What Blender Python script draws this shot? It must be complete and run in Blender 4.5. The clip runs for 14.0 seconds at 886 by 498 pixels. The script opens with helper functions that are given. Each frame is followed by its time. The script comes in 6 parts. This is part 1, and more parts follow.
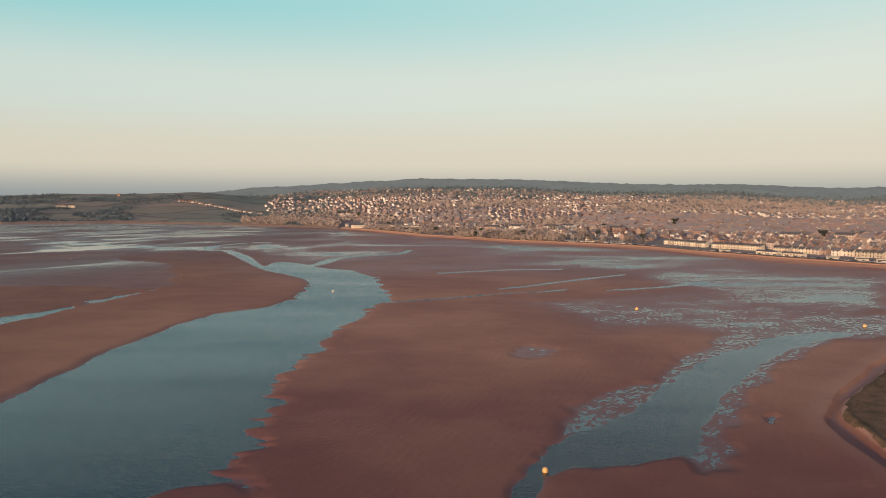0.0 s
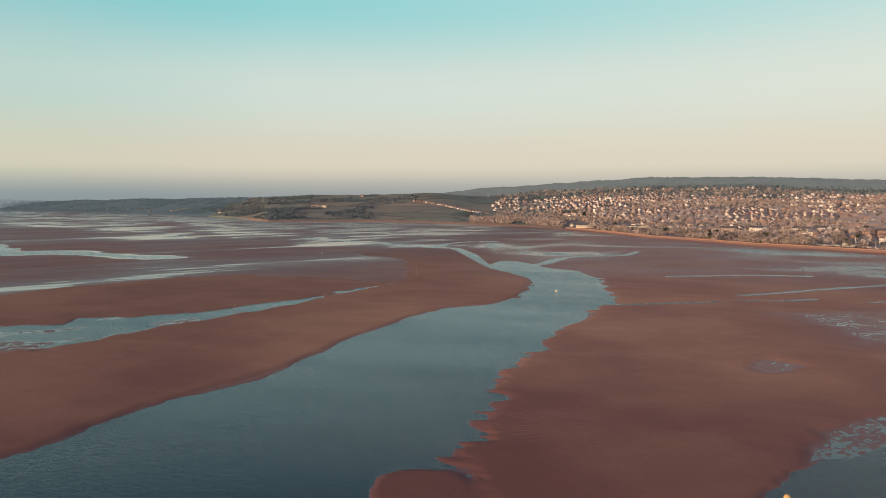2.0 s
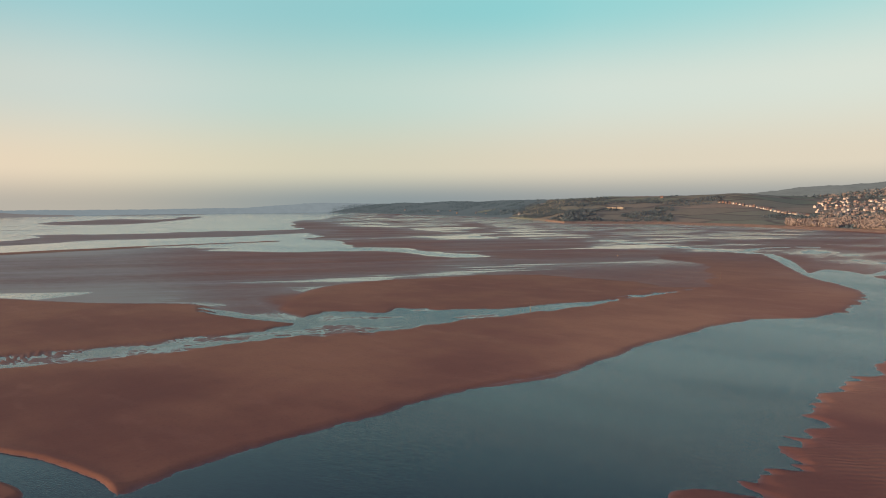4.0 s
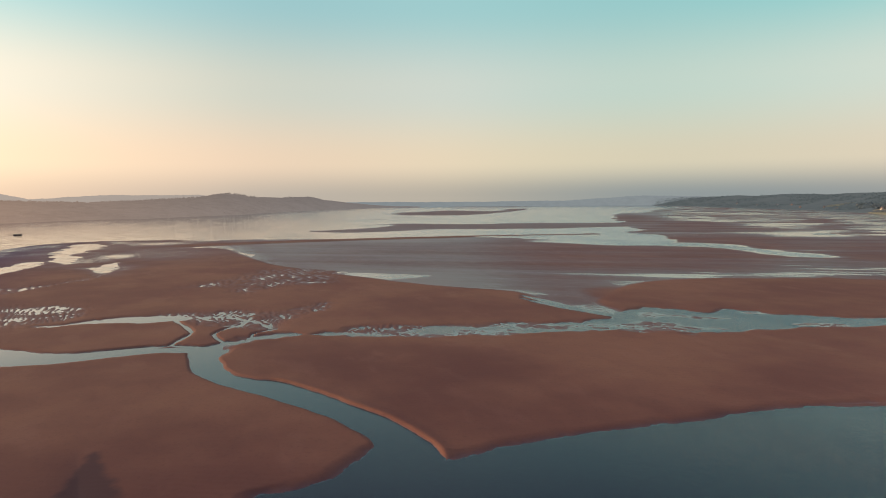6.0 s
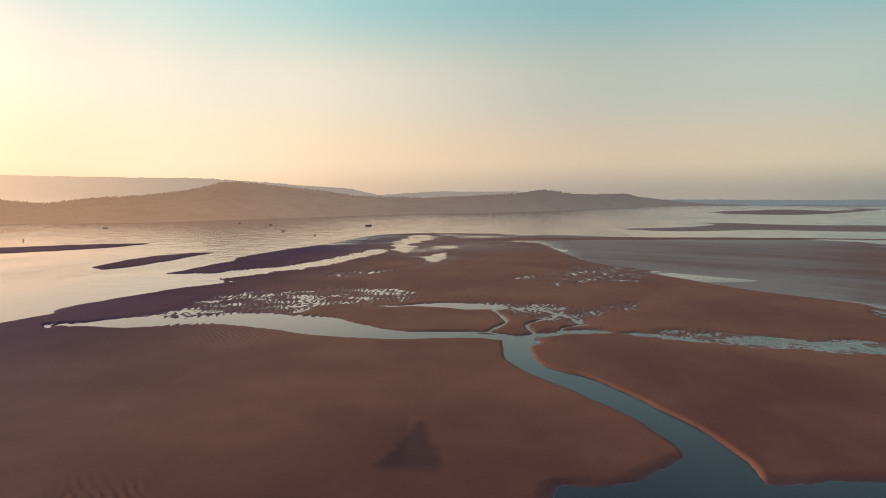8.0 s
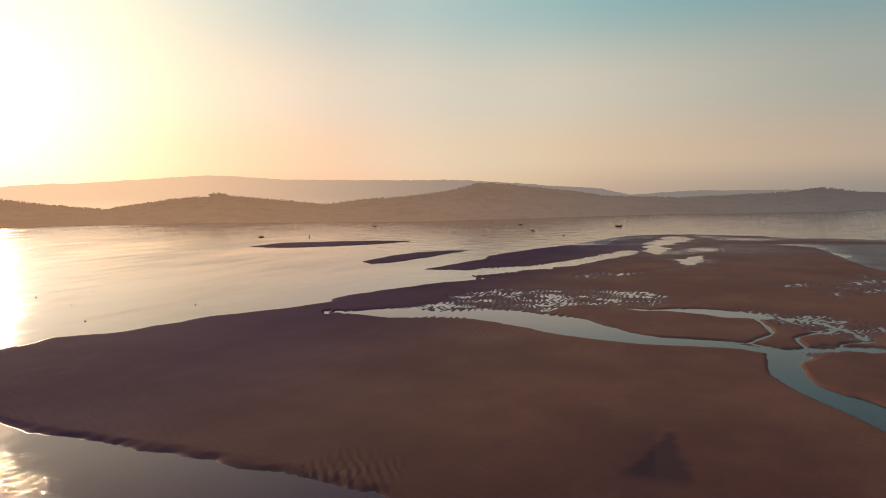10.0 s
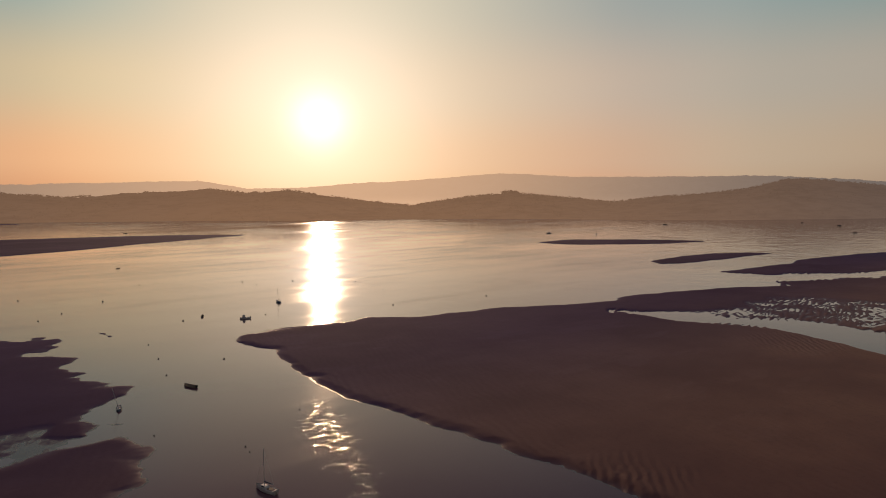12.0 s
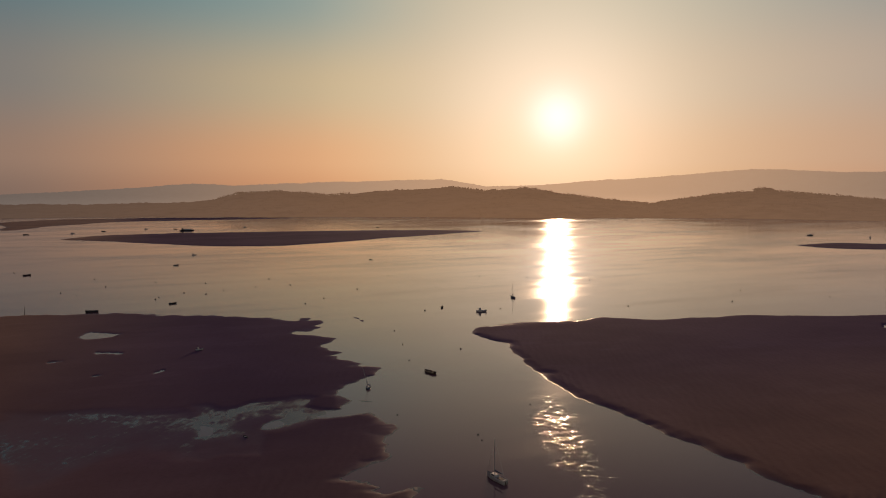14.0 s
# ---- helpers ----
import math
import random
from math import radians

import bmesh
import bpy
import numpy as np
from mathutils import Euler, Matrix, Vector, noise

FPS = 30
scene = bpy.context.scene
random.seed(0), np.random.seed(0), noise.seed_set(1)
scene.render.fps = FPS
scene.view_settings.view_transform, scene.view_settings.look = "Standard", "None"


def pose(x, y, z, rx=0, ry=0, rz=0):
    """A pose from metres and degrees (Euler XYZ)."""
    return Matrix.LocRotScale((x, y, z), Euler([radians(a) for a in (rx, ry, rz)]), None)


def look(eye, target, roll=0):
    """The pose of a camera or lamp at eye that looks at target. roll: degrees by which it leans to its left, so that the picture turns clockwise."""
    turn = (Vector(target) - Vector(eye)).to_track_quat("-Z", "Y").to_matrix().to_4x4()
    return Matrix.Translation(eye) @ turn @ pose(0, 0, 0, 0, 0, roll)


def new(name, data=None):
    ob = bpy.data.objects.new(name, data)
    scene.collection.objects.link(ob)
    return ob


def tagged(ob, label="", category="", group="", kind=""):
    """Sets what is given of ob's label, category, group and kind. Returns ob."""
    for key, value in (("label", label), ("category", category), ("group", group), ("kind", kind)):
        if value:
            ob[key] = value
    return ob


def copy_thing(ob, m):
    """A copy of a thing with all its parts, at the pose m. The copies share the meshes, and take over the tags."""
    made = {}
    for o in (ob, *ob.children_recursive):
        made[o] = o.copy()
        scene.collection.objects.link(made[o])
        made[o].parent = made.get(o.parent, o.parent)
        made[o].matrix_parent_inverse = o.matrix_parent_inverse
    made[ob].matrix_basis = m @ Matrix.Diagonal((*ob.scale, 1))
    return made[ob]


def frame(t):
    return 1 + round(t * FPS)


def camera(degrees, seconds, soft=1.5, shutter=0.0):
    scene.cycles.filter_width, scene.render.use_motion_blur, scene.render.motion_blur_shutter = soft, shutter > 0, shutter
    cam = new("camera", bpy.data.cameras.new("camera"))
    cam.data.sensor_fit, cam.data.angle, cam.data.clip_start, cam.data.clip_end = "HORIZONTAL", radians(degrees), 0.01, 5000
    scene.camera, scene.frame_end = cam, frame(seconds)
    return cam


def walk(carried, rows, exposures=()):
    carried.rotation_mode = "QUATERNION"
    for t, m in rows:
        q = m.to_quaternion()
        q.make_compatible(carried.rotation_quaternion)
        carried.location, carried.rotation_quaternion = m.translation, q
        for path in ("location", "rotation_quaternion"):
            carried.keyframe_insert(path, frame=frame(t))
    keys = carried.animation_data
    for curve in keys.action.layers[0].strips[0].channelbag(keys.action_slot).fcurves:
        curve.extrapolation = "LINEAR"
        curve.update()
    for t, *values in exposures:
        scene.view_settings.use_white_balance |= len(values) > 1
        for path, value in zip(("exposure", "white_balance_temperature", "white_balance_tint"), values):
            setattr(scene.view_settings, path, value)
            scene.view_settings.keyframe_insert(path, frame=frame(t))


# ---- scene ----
EYE_HEIGHT = 55.0
cam = camera(64.7, 14.0, soft=1.0)
PATH = [
    (0, pose(0, 0, 55, 85.96, -0.01, 0.00)),
    (0.1, pose(0, 0, 55, 85.96, 0.00, 0.03)),
    (0.2, pose(0, 0, 55, 85.95, 0.01, 0.27)),
    (0.3, pose(0, 0, 55, 85.94, 0.02, 0.62)),
    (0.4, pose(0, 0, 55, 85.93, 0.04, 1.09)),
    (0.5, pose(0, 0, 55, 85.93, 0.05, 1.66)),
    (0.6, pose(0, 0, 55, 85.93, 0.06, 2.34)),
    (0.7, pose(0, 0, 55, 85.94, 0.07, 3.24)),
    (0.8, pose(0, 0, 55, 85.95, 0.08, 4.32)),
    (1, pose(0, 0, 55, 85.96, 0.09, 6.65)),
    (1.5, pose(0, 0, 55, 85.98, 0.18, 12.48)),
    (2, pose(0, 0, 55, 85.97, 0.15, 18.25)),
    (2.5, pose(0, 0, 55, 86.01, 0.25, 24.08)),
    (3, pose(0, 0, 55, 86.00, 0.28, 29.88)),
    (3.2, pose(0, 0, 55, 86.07, 0.43, 32.26)),
    (5.3, pose(0, 0, 55, 85.98, 0.22, 58.81)),
    (5.5, pose(0, 0, 55, 85.93, 0.33, 61.40)),
    (6, pose(0, 0, 55, 85.88, 0.43, 67.99)),
    (6.5, pose(0, 0, 55, 85.85, 0.48, 74.66)),
    (7, pose(0, 0, 55, 85.84, 0.47, 81.35)),
    (7.5, pose(0, 0, 55, 85.84, 0.45, 87.90)),
    (7.7, pose(0, 0, 55, 85.79, 0.29, 90.16)),
    (9.8, pose(0, 0, 55, 85.89, 0.45, 111.03)),
    (10, pose(0, 0, 55, 85.85, 0.46, 113.44)),
    (10.5, pose(0, 0, 55, 85.86, 0.42, 119.23)),
    (11, pose(0, 0, 55, 85.84, 0.35, 125.04)),
    (11.5, pose(0, 0, 55, 85.81, 0.34, 130.83)),
    (12, pose(0, 0, 55, 85.78, 0.35, 136.65)),
    (12.5, pose(0, 0, 55, 85.77, 0.29, 142.59)),
    (13, pose(0, 0, 55, 85.73, 0.31, 148.61)),
    (13.3, pose(0, 0, 55, 85.73, 0.31, 152.29)),
    (13.4, pose(0, 0, 55, 85.72, 0.31, 153.45)),
    (13.5, pose(0, 0, 55, 85.72, 0.31, 154.35)),
    (13.6, pose(0, 0, 55, 85.71, 0.30, 154.96)),
    (13.7, pose(0, 0, 55, 85.70, 0.29, 155.32)),
    (13.8, pose(0, 0, 55, 85.69, 0.27, 155.59)),
    (13.9, pose(0, 0, 55, 85.68, 0.26, 155.71)),
    (14, pose(0, 0, 55, 85.68, 0.25, 155.75)),
]
EXPOSURES = [(0, 0.0, 6500, 10.5), (4.5, 0.05, 6700, 11.5), (6.0, 0.05, 6900, 13.5), (7.5, -0.15, 6900, 13.5), (10.0, -0.70, 6800, 14.5),
             (11.0, -1.06, 6800, 15), (12.0, -1.36, 6900, 18), (14.0, -1.62, 7050, 20)]
walk(cam, PATH, EXPOSURES)

# ---------------------------------------------------------------- light
SUN_AZ, SUN_EL = 146.5, 6.2          # degrees, turned from +y towards -x
SUN_DIR = Vector((-math.sin(radians(SUN_AZ)) * math.cos(radians(SUN_EL)),
                  math.cos(radians(SUN_AZ)) * math.cos(radians(SUN_EL)), math.sin(radians(SUN_EL))))


class Nodes:
    """Short hand for building node trees."""

    def __init__(self, tree):
        self.tree = tree
        tree.nodes.clear()

    def add(self, kind, operation=None):
        node = self.tree.nodes.new(kind)
        if operation:
            node.operation = operation
        return node

    def link(self, a, b):
        self.tree.links.new(a, b)

    def put(self, socket, value):
        if isinstance(value, bpy.types.NodeSocket):
            self.link(value, socket)
        else:
            socket.default_value = value

    def math(self, op, a, b=0.0, c=0.0, clamp=False):
        n = self.add("ShaderNodeMath", op)
        n.use_clamp = clamp
        self.put(n.inputs[0], a), self.put(n.inputs[1], b), self.put(n.inputs[2], c)
        return n.outputs[0]

    def mix(self, fac, a, b, blend="MIX"):
        n = self.add("ShaderNodeMix")
        n.data_type, n.blend_type = "RGBA", blend
        self.put(n.inputs[0], fac)
        for socket, v in ((n.inputs[6], a), (n.inputs[7], b)):
            self.put(socket, v if isinstance(v, bpy.types.NodeSocket) else (*v, 1))
        return n.outputs[2]

    def scale(self, colour, k):
        n = self.add("ShaderNodeVectorMath", "SCALE")
        self.put(n.inputs[0], colour), self.put(n.inputs[3], k)
        return n.outputs[0]

    def plus(self, a, b):
        n = self.add("ShaderNodeVectorMath", "ADD")
        self.put(n.inputs[0], a), self.put(n.inputs[1], b)
        return n.outputs[0]

    def dot(self, a, b):
        n = self.add("ShaderNodeVectorMath", "DOT_PRODUCT")
        self.put(n.inputs[0], a), self.put(n.inputs[1], b)
        return n.outputs[1]

    def ramp(self, fac, stops, blend="LINEAR"):
        n = self.add("ShaderNodeValToRGB")
        n.color_ramp.interpolation = "EASE" if len(stops) == 2 else blend
        for i, (p, c) in enumerate(stops):
            e = n.color_ramp.elements[i] if i < 2 else n.color_ramp.elements.new(p)
            e.position, e.color = p, (*c, 1) if len(c) == 3 else c
        self.put(n.inputs[0], fac)
        return n.outputs[0]

    def step(self, v, lo, hi, a=0.0, b=1.0):
        n = self.add("ShaderNodeMapRange")
        n.interpolation_type = "SMOOTHSTEP"
        for i, x in enumerate((v, lo, hi, a, b)):
            self.put(n.inputs[i], x)
        return n.outputs[0]

    def noise(self, vector, scale, detail=3.0, rough=0.55):
        n = self.add("ShaderNodeTexNoise")
        self.put(n.inputs["Vector"], vector), self.put(n.inputs["Scale"], scale)
        self.put(n.inputs["Detail"], detail), self.put(n.inputs["Roughness"], rough)
        return n.outputs[0]

    def stretch(self, vector, loc=(0, 0, 0), rot=(0, 0, 0), scale=(1, 1, 1)):
        n = self.add("ShaderNodeMapping")
        self.put(n.inputs[0], vector), self.put(n.inputs[1], loc), self.put(n.inputs[2], rot), self.put(n.inputs[3], scale)
        return n.outputs[0]

    def bump(self, height, strength, distance):
        n = self.add("ShaderNodeBump")
        self.put(n.inputs["Strength"], strength), self.put(n.inputs["Distance"], distance), self.put(n.inputs["Height"], height)
        return n.outputs["Normal"]


world = bpy.data.worlds.new("evening_sky")
scene.world = world
world.use_nodes = True
w = Nodes(world.node_tree)
way = w.add("ShaderNodeTexCoord").outputs["Generated"]
sep = w.add("ShaderNodeSeparateXYZ")
w.link(way, sep.inputs[0])
up = sep.outputs[2]
toward = w.dot(way, tuple(SUN_DIR))
nishita = w.add("ShaderNodeTexSky")
nishita.sky_type, nishita.sun_disc = "NISHITA", False
nishita.sun_elevation, nishita.sun_rotation = radians(SUN_EL), radians(-SUN_AZ)
nishita.air_density, nishita.dust_density, nishita.ozone_density = 1.2, 2.5, 2.0
# hazy winter evening: cream and haze low down, teal above; each row of colours runs once round the horizon
AWAY = (-180, -115, -95, -80, -62, -45, -33, -22, -8, 8, 20, 40, 80, 180)       # degrees from the sun's bearing
SKY_ROWS = [
    (0.003, [(0.40, 0.41, 0.38), (0.31, 0.34, 0.34), (0.27, 0.32, 0.33), (0.42, 0.41, 0.36), (0.53, 0.47, 0.40), (0.87, 0.67, 0.49), (1.25, 0.92, 0.60),
             (1.55, 0.94, 0.58), (1.9, 1.30, 0.74), (1.9, 1.30, 0.74), (1.70, 0.90, 0.48), (0.66, 0.46, 0.36), (0.45, 0.40, 0.36), (0.40, 0.41, 0.38)]),
    (0.052, [(0.70, 0.64, 0.52), (0.67, 0.62, 0.50), (0.62, 0.60, 0.47), (0.71, 0.64, 0.49), (0.80, 0.65, 0.50), (1.06, 0.85, 0.61), (1.23, 1.00, 0.73),
             (1.50, 1.04, 0.72), (1.85, 1.36, 0.88), (1.9, 1.42, 0.90), (1.90, 1.12, 0.62), (0.84, 0.58, 0.44), (0.60, 0.50, 0.42), (0.70, 0.64, 0.52)]),
    (0.150, [(0.70, 0.73, 0.64), (0.60, 0.69, 0.63), (0.48, 0.63, 0.58), (0.55, 0.64, 0.60), (0.60, 0.64, 0.57), (0.92, 0.88, 0.74), (1.04, 0.99, 0.83),
             (1.30, 1.12, 0.90), (1.68, 1.46, 1.06), (1.74, 1.50, 1.05), (1.46, 1.26, 0.82), (0.60, 0.60, 0.55), (0.50, 0.55, 0.52), (0.70, 0.73, 0.64)]),
    (0.265, [(0.53, 0.70, 0.67), (0.28, 0.61, 0.62), (0.27, 0.56, 0.58), (0.30, 0.57, 0.60), (0.31, 0.56, 0.60), (0.44, 0.73, 0.74), (0.66, 0.88, 0.86),
             (0.86, 0.98, 0.91), (1.40, 1.40, 1.10), (1.45, 1.42, 1.08), (0.72, 1.0, 0.93), (0.30, 0.55, 0.62), (0.28, 0.50, 0.56), (0.53, 0.70, 0.67)]),
    (0.47, [(0.20, 0.21, 0.33), (0.19, 0.21, 0.34), (0.19, 0.21, 0.34), (0.20, 0.21, 0.34), (0.22, 0.22, 0.34), (0.27, 0.25, 0.36), (0.33, 0.29, 0.38),
            (0.39, 0.32, 0.39), (0.46, 0.37, 0.41), (0.46, 0.37, 0.41), (0.39, 0.32, 0.39), (0.24, 0.24, 0.34), (0.20, 0.21, 0.34), (0.20, 0.21, 0.33)]),
]
turn_x = w.dot(way, (-math.cos(radians(SUN_AZ)), -math.sin(radians(SUN_AZ)), 0.0))
turn_y = w.dot(way, (SUN_DIR.x, SUN_DIR.y, 0.0))
round_sun = w.math("ADD", w.math("DIVIDE", w.math("ARCTAN2", turn_x, turn_y), 2 * math.pi), 0.5, clamp=True)
veil = None
for k, (level, tones) in enumerate(SKY_ROWS):
    row = w.scale(w.ramp(round_sun, [((a + 180) / 360, tuple(c / 2.5 for c in tone)) for a, tone in zip(AWAY, tones)], "CARDINAL"), 2.5)
    veil = row if veil is None else w.mix(w.step(up, SKY_ROWS[k - 1][0], level), veil, row)
ahead = w.math("MAXIMUM", toward, 0.0)
glow_near = w.math("MULTIPLY", w.math("POWER", ahead, 95.0), 0.85)
glow_core = w.math("MULTIPLY", w.math("POWER", ahead, 1500.0), 1.3)
sky = w.plus(w.scale(nishita.outputs[0], 0.012), veil)
for amount, tint in ((glow_near, (1.0, 0.90, 0.84)), (glow_core, (0.6, 0.8, 1.0))):
    colour = w.add("ShaderNodeCombineXYZ")
    for i in range(3):
        colour.inputs[i].default_value = tint[i]
    sky = w.plus(sky, w.scale(colour.outputs[0], amount))
background = w.add("ShaderNodeBackground")
w.link(sky, background.inputs[0])
background.inputs[1].default_value = 1.0
w.link(background.outputs[0], w.add("ShaderNodeOutputWorld").inputs[0])

sun = new("sun", bpy.data.lights.new("sun", "SUN"))
sun.data.energy, sun.data.angle, sun.data.color = 4.0, radians(0.55), (1.0, 0.68, 0.42)
sun.matrix_world = look(SUN_DIR * 900, (0, 0, 0))


# ---------------------------------------------------------------- materials
def material(name):
    m = bpy.data.materials.new(name)
    m.use_nodes = True
    n = Nodes(m.node_tree)
    shader = n.add("ShaderNodeBsdfPrincipled")
    n.link(shader.outputs[0], n.add("ShaderNodeOutputMaterial").inputs[0])
    return m, n, shader


def paint(name, colour, rough=0.6, vary=0.25, scale=1.5, metal=0.0, spread=0.0):
    """A plain surface with grain at two scales; spread: how far single objects differ in tone."""
    m, n, s = material(name)
    where = n.add("ShaderNodeTexCoord").outputs["Object"]
    grain = n.math("ADD", n.math("MULTIPLY", n.noise(where, scale), 0.6), n.math("MULTIPLY", n.noise(where, scale * 9), 0.4))
    tone = n.mix(n.step(grain, 0.3, 0.7), tuple(c * (1 - vary) for c in colour), tuple(min(1, c * (1 + vary)) for c in colour))
    if spread:
        k = n.step(n.add("ShaderNodeObjectInfo").outputs["Random"], 0.0, 1.0, 1 - spread, 1 + spread)
        tone = n.scale(tone, k)
    n.put(s.inputs["Base Color"], tone)
    s.inputs["Roughness"].default_value, s.inputs["Metallic"].default_value = rough, metal
    n.put(s.inputs["Normal"], n.bump(grain, 0.3, 0.02))
    return m


RIPPLE_MARKS = [
    (-27.7, 235),
] + [
    (-24.9, 164.5),
] + [
    (-272.1, -96.7),
] + [
    (-116.7, -71.5),
]


def sand_material():
    m, n, s = material("tidal_sand")
    geo = n.add("ShaderNodeNewGeometry").outputs["Position"]
    split = n.add("ShaderNodeSeparateXYZ")
    n.link(geo, split.inputs[0])
    broad, middle, fine = n.noise(geo, 0.012, 4), n.noise(geo, 0.09, 4), n.noise(geo, 1.1, 3)
    ripple = n.noise(n.stretch(n.stretch(geo, rot=(0, 0, 0.6)), scale=(1.0, 0.4, 1)), 0.75, 2)
    ripple = n.math("ADD", n.math("MULTIPLY", ripple, 0.6), n.math("MULTIPLY", n.noise(n.stretch(n.stretch(geo, rot=(0, 0, -0.5)), scale=(1.0, 0.4, 1)), 0.9, 2), 0.4))
    fleck = n.noise(n.stretch(geo, scale=(0.45, 1.0, 1)), 0.17, 4, 0.6)
    along = n.stretch(geo, rot=(0, 0, -0.96))           # the ebb runs off the upper flats this way
    streak = n.noise(n.stretch(along, scale=(0.13, 1.0, 1)), 0.016, 7, 0.66)
    combed = n.step(n.math("ADD", split.outputs[1], n.math("MULTIPLY", split.outputs[0], 0.9)), -300.0, 0.0, 0.35, 1.0)
    thread = n.noise(n.stretch(n.stretch(along, rot=(0, 0, 0.12)), scale=(0.10, 1.0, 1)), 0.06, 5, 0.62)
    height = n.math("ADD", split.outputs[2], n.math("MULTIPLY", n.math("SUBTRACT", middle, 0.5), 0.12))
    # water lies in the troughs of the ripples where the sand is hardly above the tide
    west = n.math("MULTIPLY", n.step(split.outputs[0], -190.0, -420.0), n.step(split.outputs[1], 40.0, 130.0))
    # seaward banks: smoother, muddier sand, with its backlit darkening painted into the tone
    backlit_mud = n.math("MULTIPLY", n.step(split.outputs[1], -55.0, -190.0), n.step(split.outputs[0], 80.0, -40.0))
    east = n.math("MULTIPLY", n.math("SUBTRACT", 1.0, west), n.math("SUBTRACT", 1.0, n.math("MULTIPLY", backlit_mud, 0.8)))
    crest = n.math("ADD", n.math("MULTIPLY", n.math("SUBTRACT", ripple, 0.5), n.math("MULTIPLY", east, 0.50)),
                   n.math("ADD", n.math("MULTIPLY", n.math("SUBTRACT", fleck, 0.5), n.math("ADD", 0.06, n.math("MULTIPLY", east, 0.12))),
                          n.math("MULTIPLY", n.math("ADD", n.math("MULTIPLY", n.math("SUBTRACT", streak, 0.5), 0.42), n.math("MULTIPLY", n.math("SUBTRACT", thread, 0.5), 0.26)), n.math("MULTIPLY", west, combed))))
    lying = n.math("ADD", split.outputs[2], crest)
    film = n.step(lying, n.math("MULTIPLY", west, 0.035), n.math("ADD", 0.04, n.math("ADD", n.math("MULTIPLY", west, 0.05), n.math("MULTIPLY", backlit_mud, 0.08))), 1.0, 0.0)
    film = n.math("MULTIPLY", film, n.math("SUBTRACT", 1.0, n.math("MULTIPLY", n.math("MULTIPLY", west, n.math("SUBTRACT", 1.0, combed)), 1.25)))
    seep = n.math("MULTIPLY", n.step(lying, 0.0, 0.20, 1.0, 0.0), west)
    film = n.math("MAXIMUM", film, n.math("MULTIPLY", seep, 0.5))
    film = n.math("ADD", n.math("MULTIPLY", film, n.math("SUBTRACT", 1.0, backlit_mud)), n.math("MULTIPLY", n.step(film, 0.40, 0.95, 0.0, 0.7), backlit_mud))
    dry = n.step(height, 0.03, 0.42)
    wet_tone = n.mix(n.step(broad, 0.35, 0.65), (0.186, 0.098, 0.082), (0.222, 0.122, 0.098))
    dry_tone = n.mix(n.step(broad, 0.35, 0.65), (0.205, 0.091, 0.065), (0.285, 0.139, 0.088))
    tone = n.mix(dry, wet_tone, dry_tone)
    tone = n.mix(n.step(split.outputs[2], 0.85, 1.5), tone, (0.34, 0.19, 0.13))
    damp = n.noise(n.stretch(geo, rot=(0, 0, 0.9), scale=(1.0, 2.4, 1)), 0.022, 5, 0.6)
    tone = n.mix(n.math("MULTIPLY", n.step(damp, 0.52, 0.66), 0.15), tone, (0.130, 0.056, 0.046))
    tone = n.mix(n.math("MULTIPLY", n.step(damp, 0.45, 0.34), 0.25), tone, (0.33, 0.175, 0.12))
    tone = n.mix(n.math("MULTIPLY", n.step(middle, 0.42, 0.72), 0.22), tone, (0.20, 0.098, 0.072))
    # a damp hollow that drains towards the creek, narrowing inland
    along = n.math("MULTIPLY", n.math("ADD", split.outputs[0], 168.0), 1 / 36.0, clamp=True)
    across = n.math("ABSOLUTE", n.math("ADD", split.outputs[1], 15.0))
    ragged = n.math("ADD", n.math("MULTIPLY", along, 7.5), n.math("MULTIPLY", n.math("SUBTRACT", n.noise(geo, 0.16, 4, 0.5), 0.5), 4.5))
    damp_dip = n.math("MULTIPLY", n.step(n.math("SUBTRACT", across, ragged), -1.2, 1.4, 1.0, 0.0), n.math("MULTIPLY", n.step(along, 0.0, 0.05), n.step(along, 1.0, 0.75)))
    tone = n.mix(n.math("MULTIPLY", damp_dip, 0.92), tone, (0.092, 0.050, 0.052))
    tone = n.mix(n.math("MULTIPLY", n.step(fine, 0.5, 0.75), 0.22), tone, (0.12, 0.06, 0.05))
    # shade of sand seen against the sun, put into its colour
    tone = n.mix(backlit_mud, tone, n.mix(1.0, tone, (0.42, 0.44, 1.3), "MULTIPLY"))
    # front-lit brightening painted onto the high flats before the town
    frontlit = n.math("MULTIPLY", n.step(split.outputs[0], -260.0, -40.0), n.step(split.outputs[1], 60.0, 260.0))
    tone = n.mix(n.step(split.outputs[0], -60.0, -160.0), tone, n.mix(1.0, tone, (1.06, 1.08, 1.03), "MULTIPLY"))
    tone = n.mix(frontlit, tone, n.mix(1.0, tone, (1.52, 1.62, 1.57), "MULTIPLY"))
    # lens vignette painted as darker, redder sand round the eye
    eye_gap = n.add("ShaderNodeVectorMath", "LENGTH")
    n.put(eye_gap.inputs[0], n.stretch(geo, loc=(0.15, -0.12, 0), scale=(1 / 260.0, 1 / 260.0, 0)))
    vignette = n.step(n.math("ADD", eye_gap.outputs[1], n.math("MULTIPLY", n.math("SUBTRACT", broad, 0.5), 0.8)), 0.25, 1.05, 1.0, 0.0)
    tone = n.mix(vignette, tone, n.mix(1.0, tone, (0.73, 0.645, 0.75), "MULTIPLY"))
    tone = n.mix(film, tone, n.mix(west, n.mix(backlit_mud, (0.032, 0.052, 0.060), (0.050, 0.042, 0.052)), (0.085, 0.060, 0.056)))
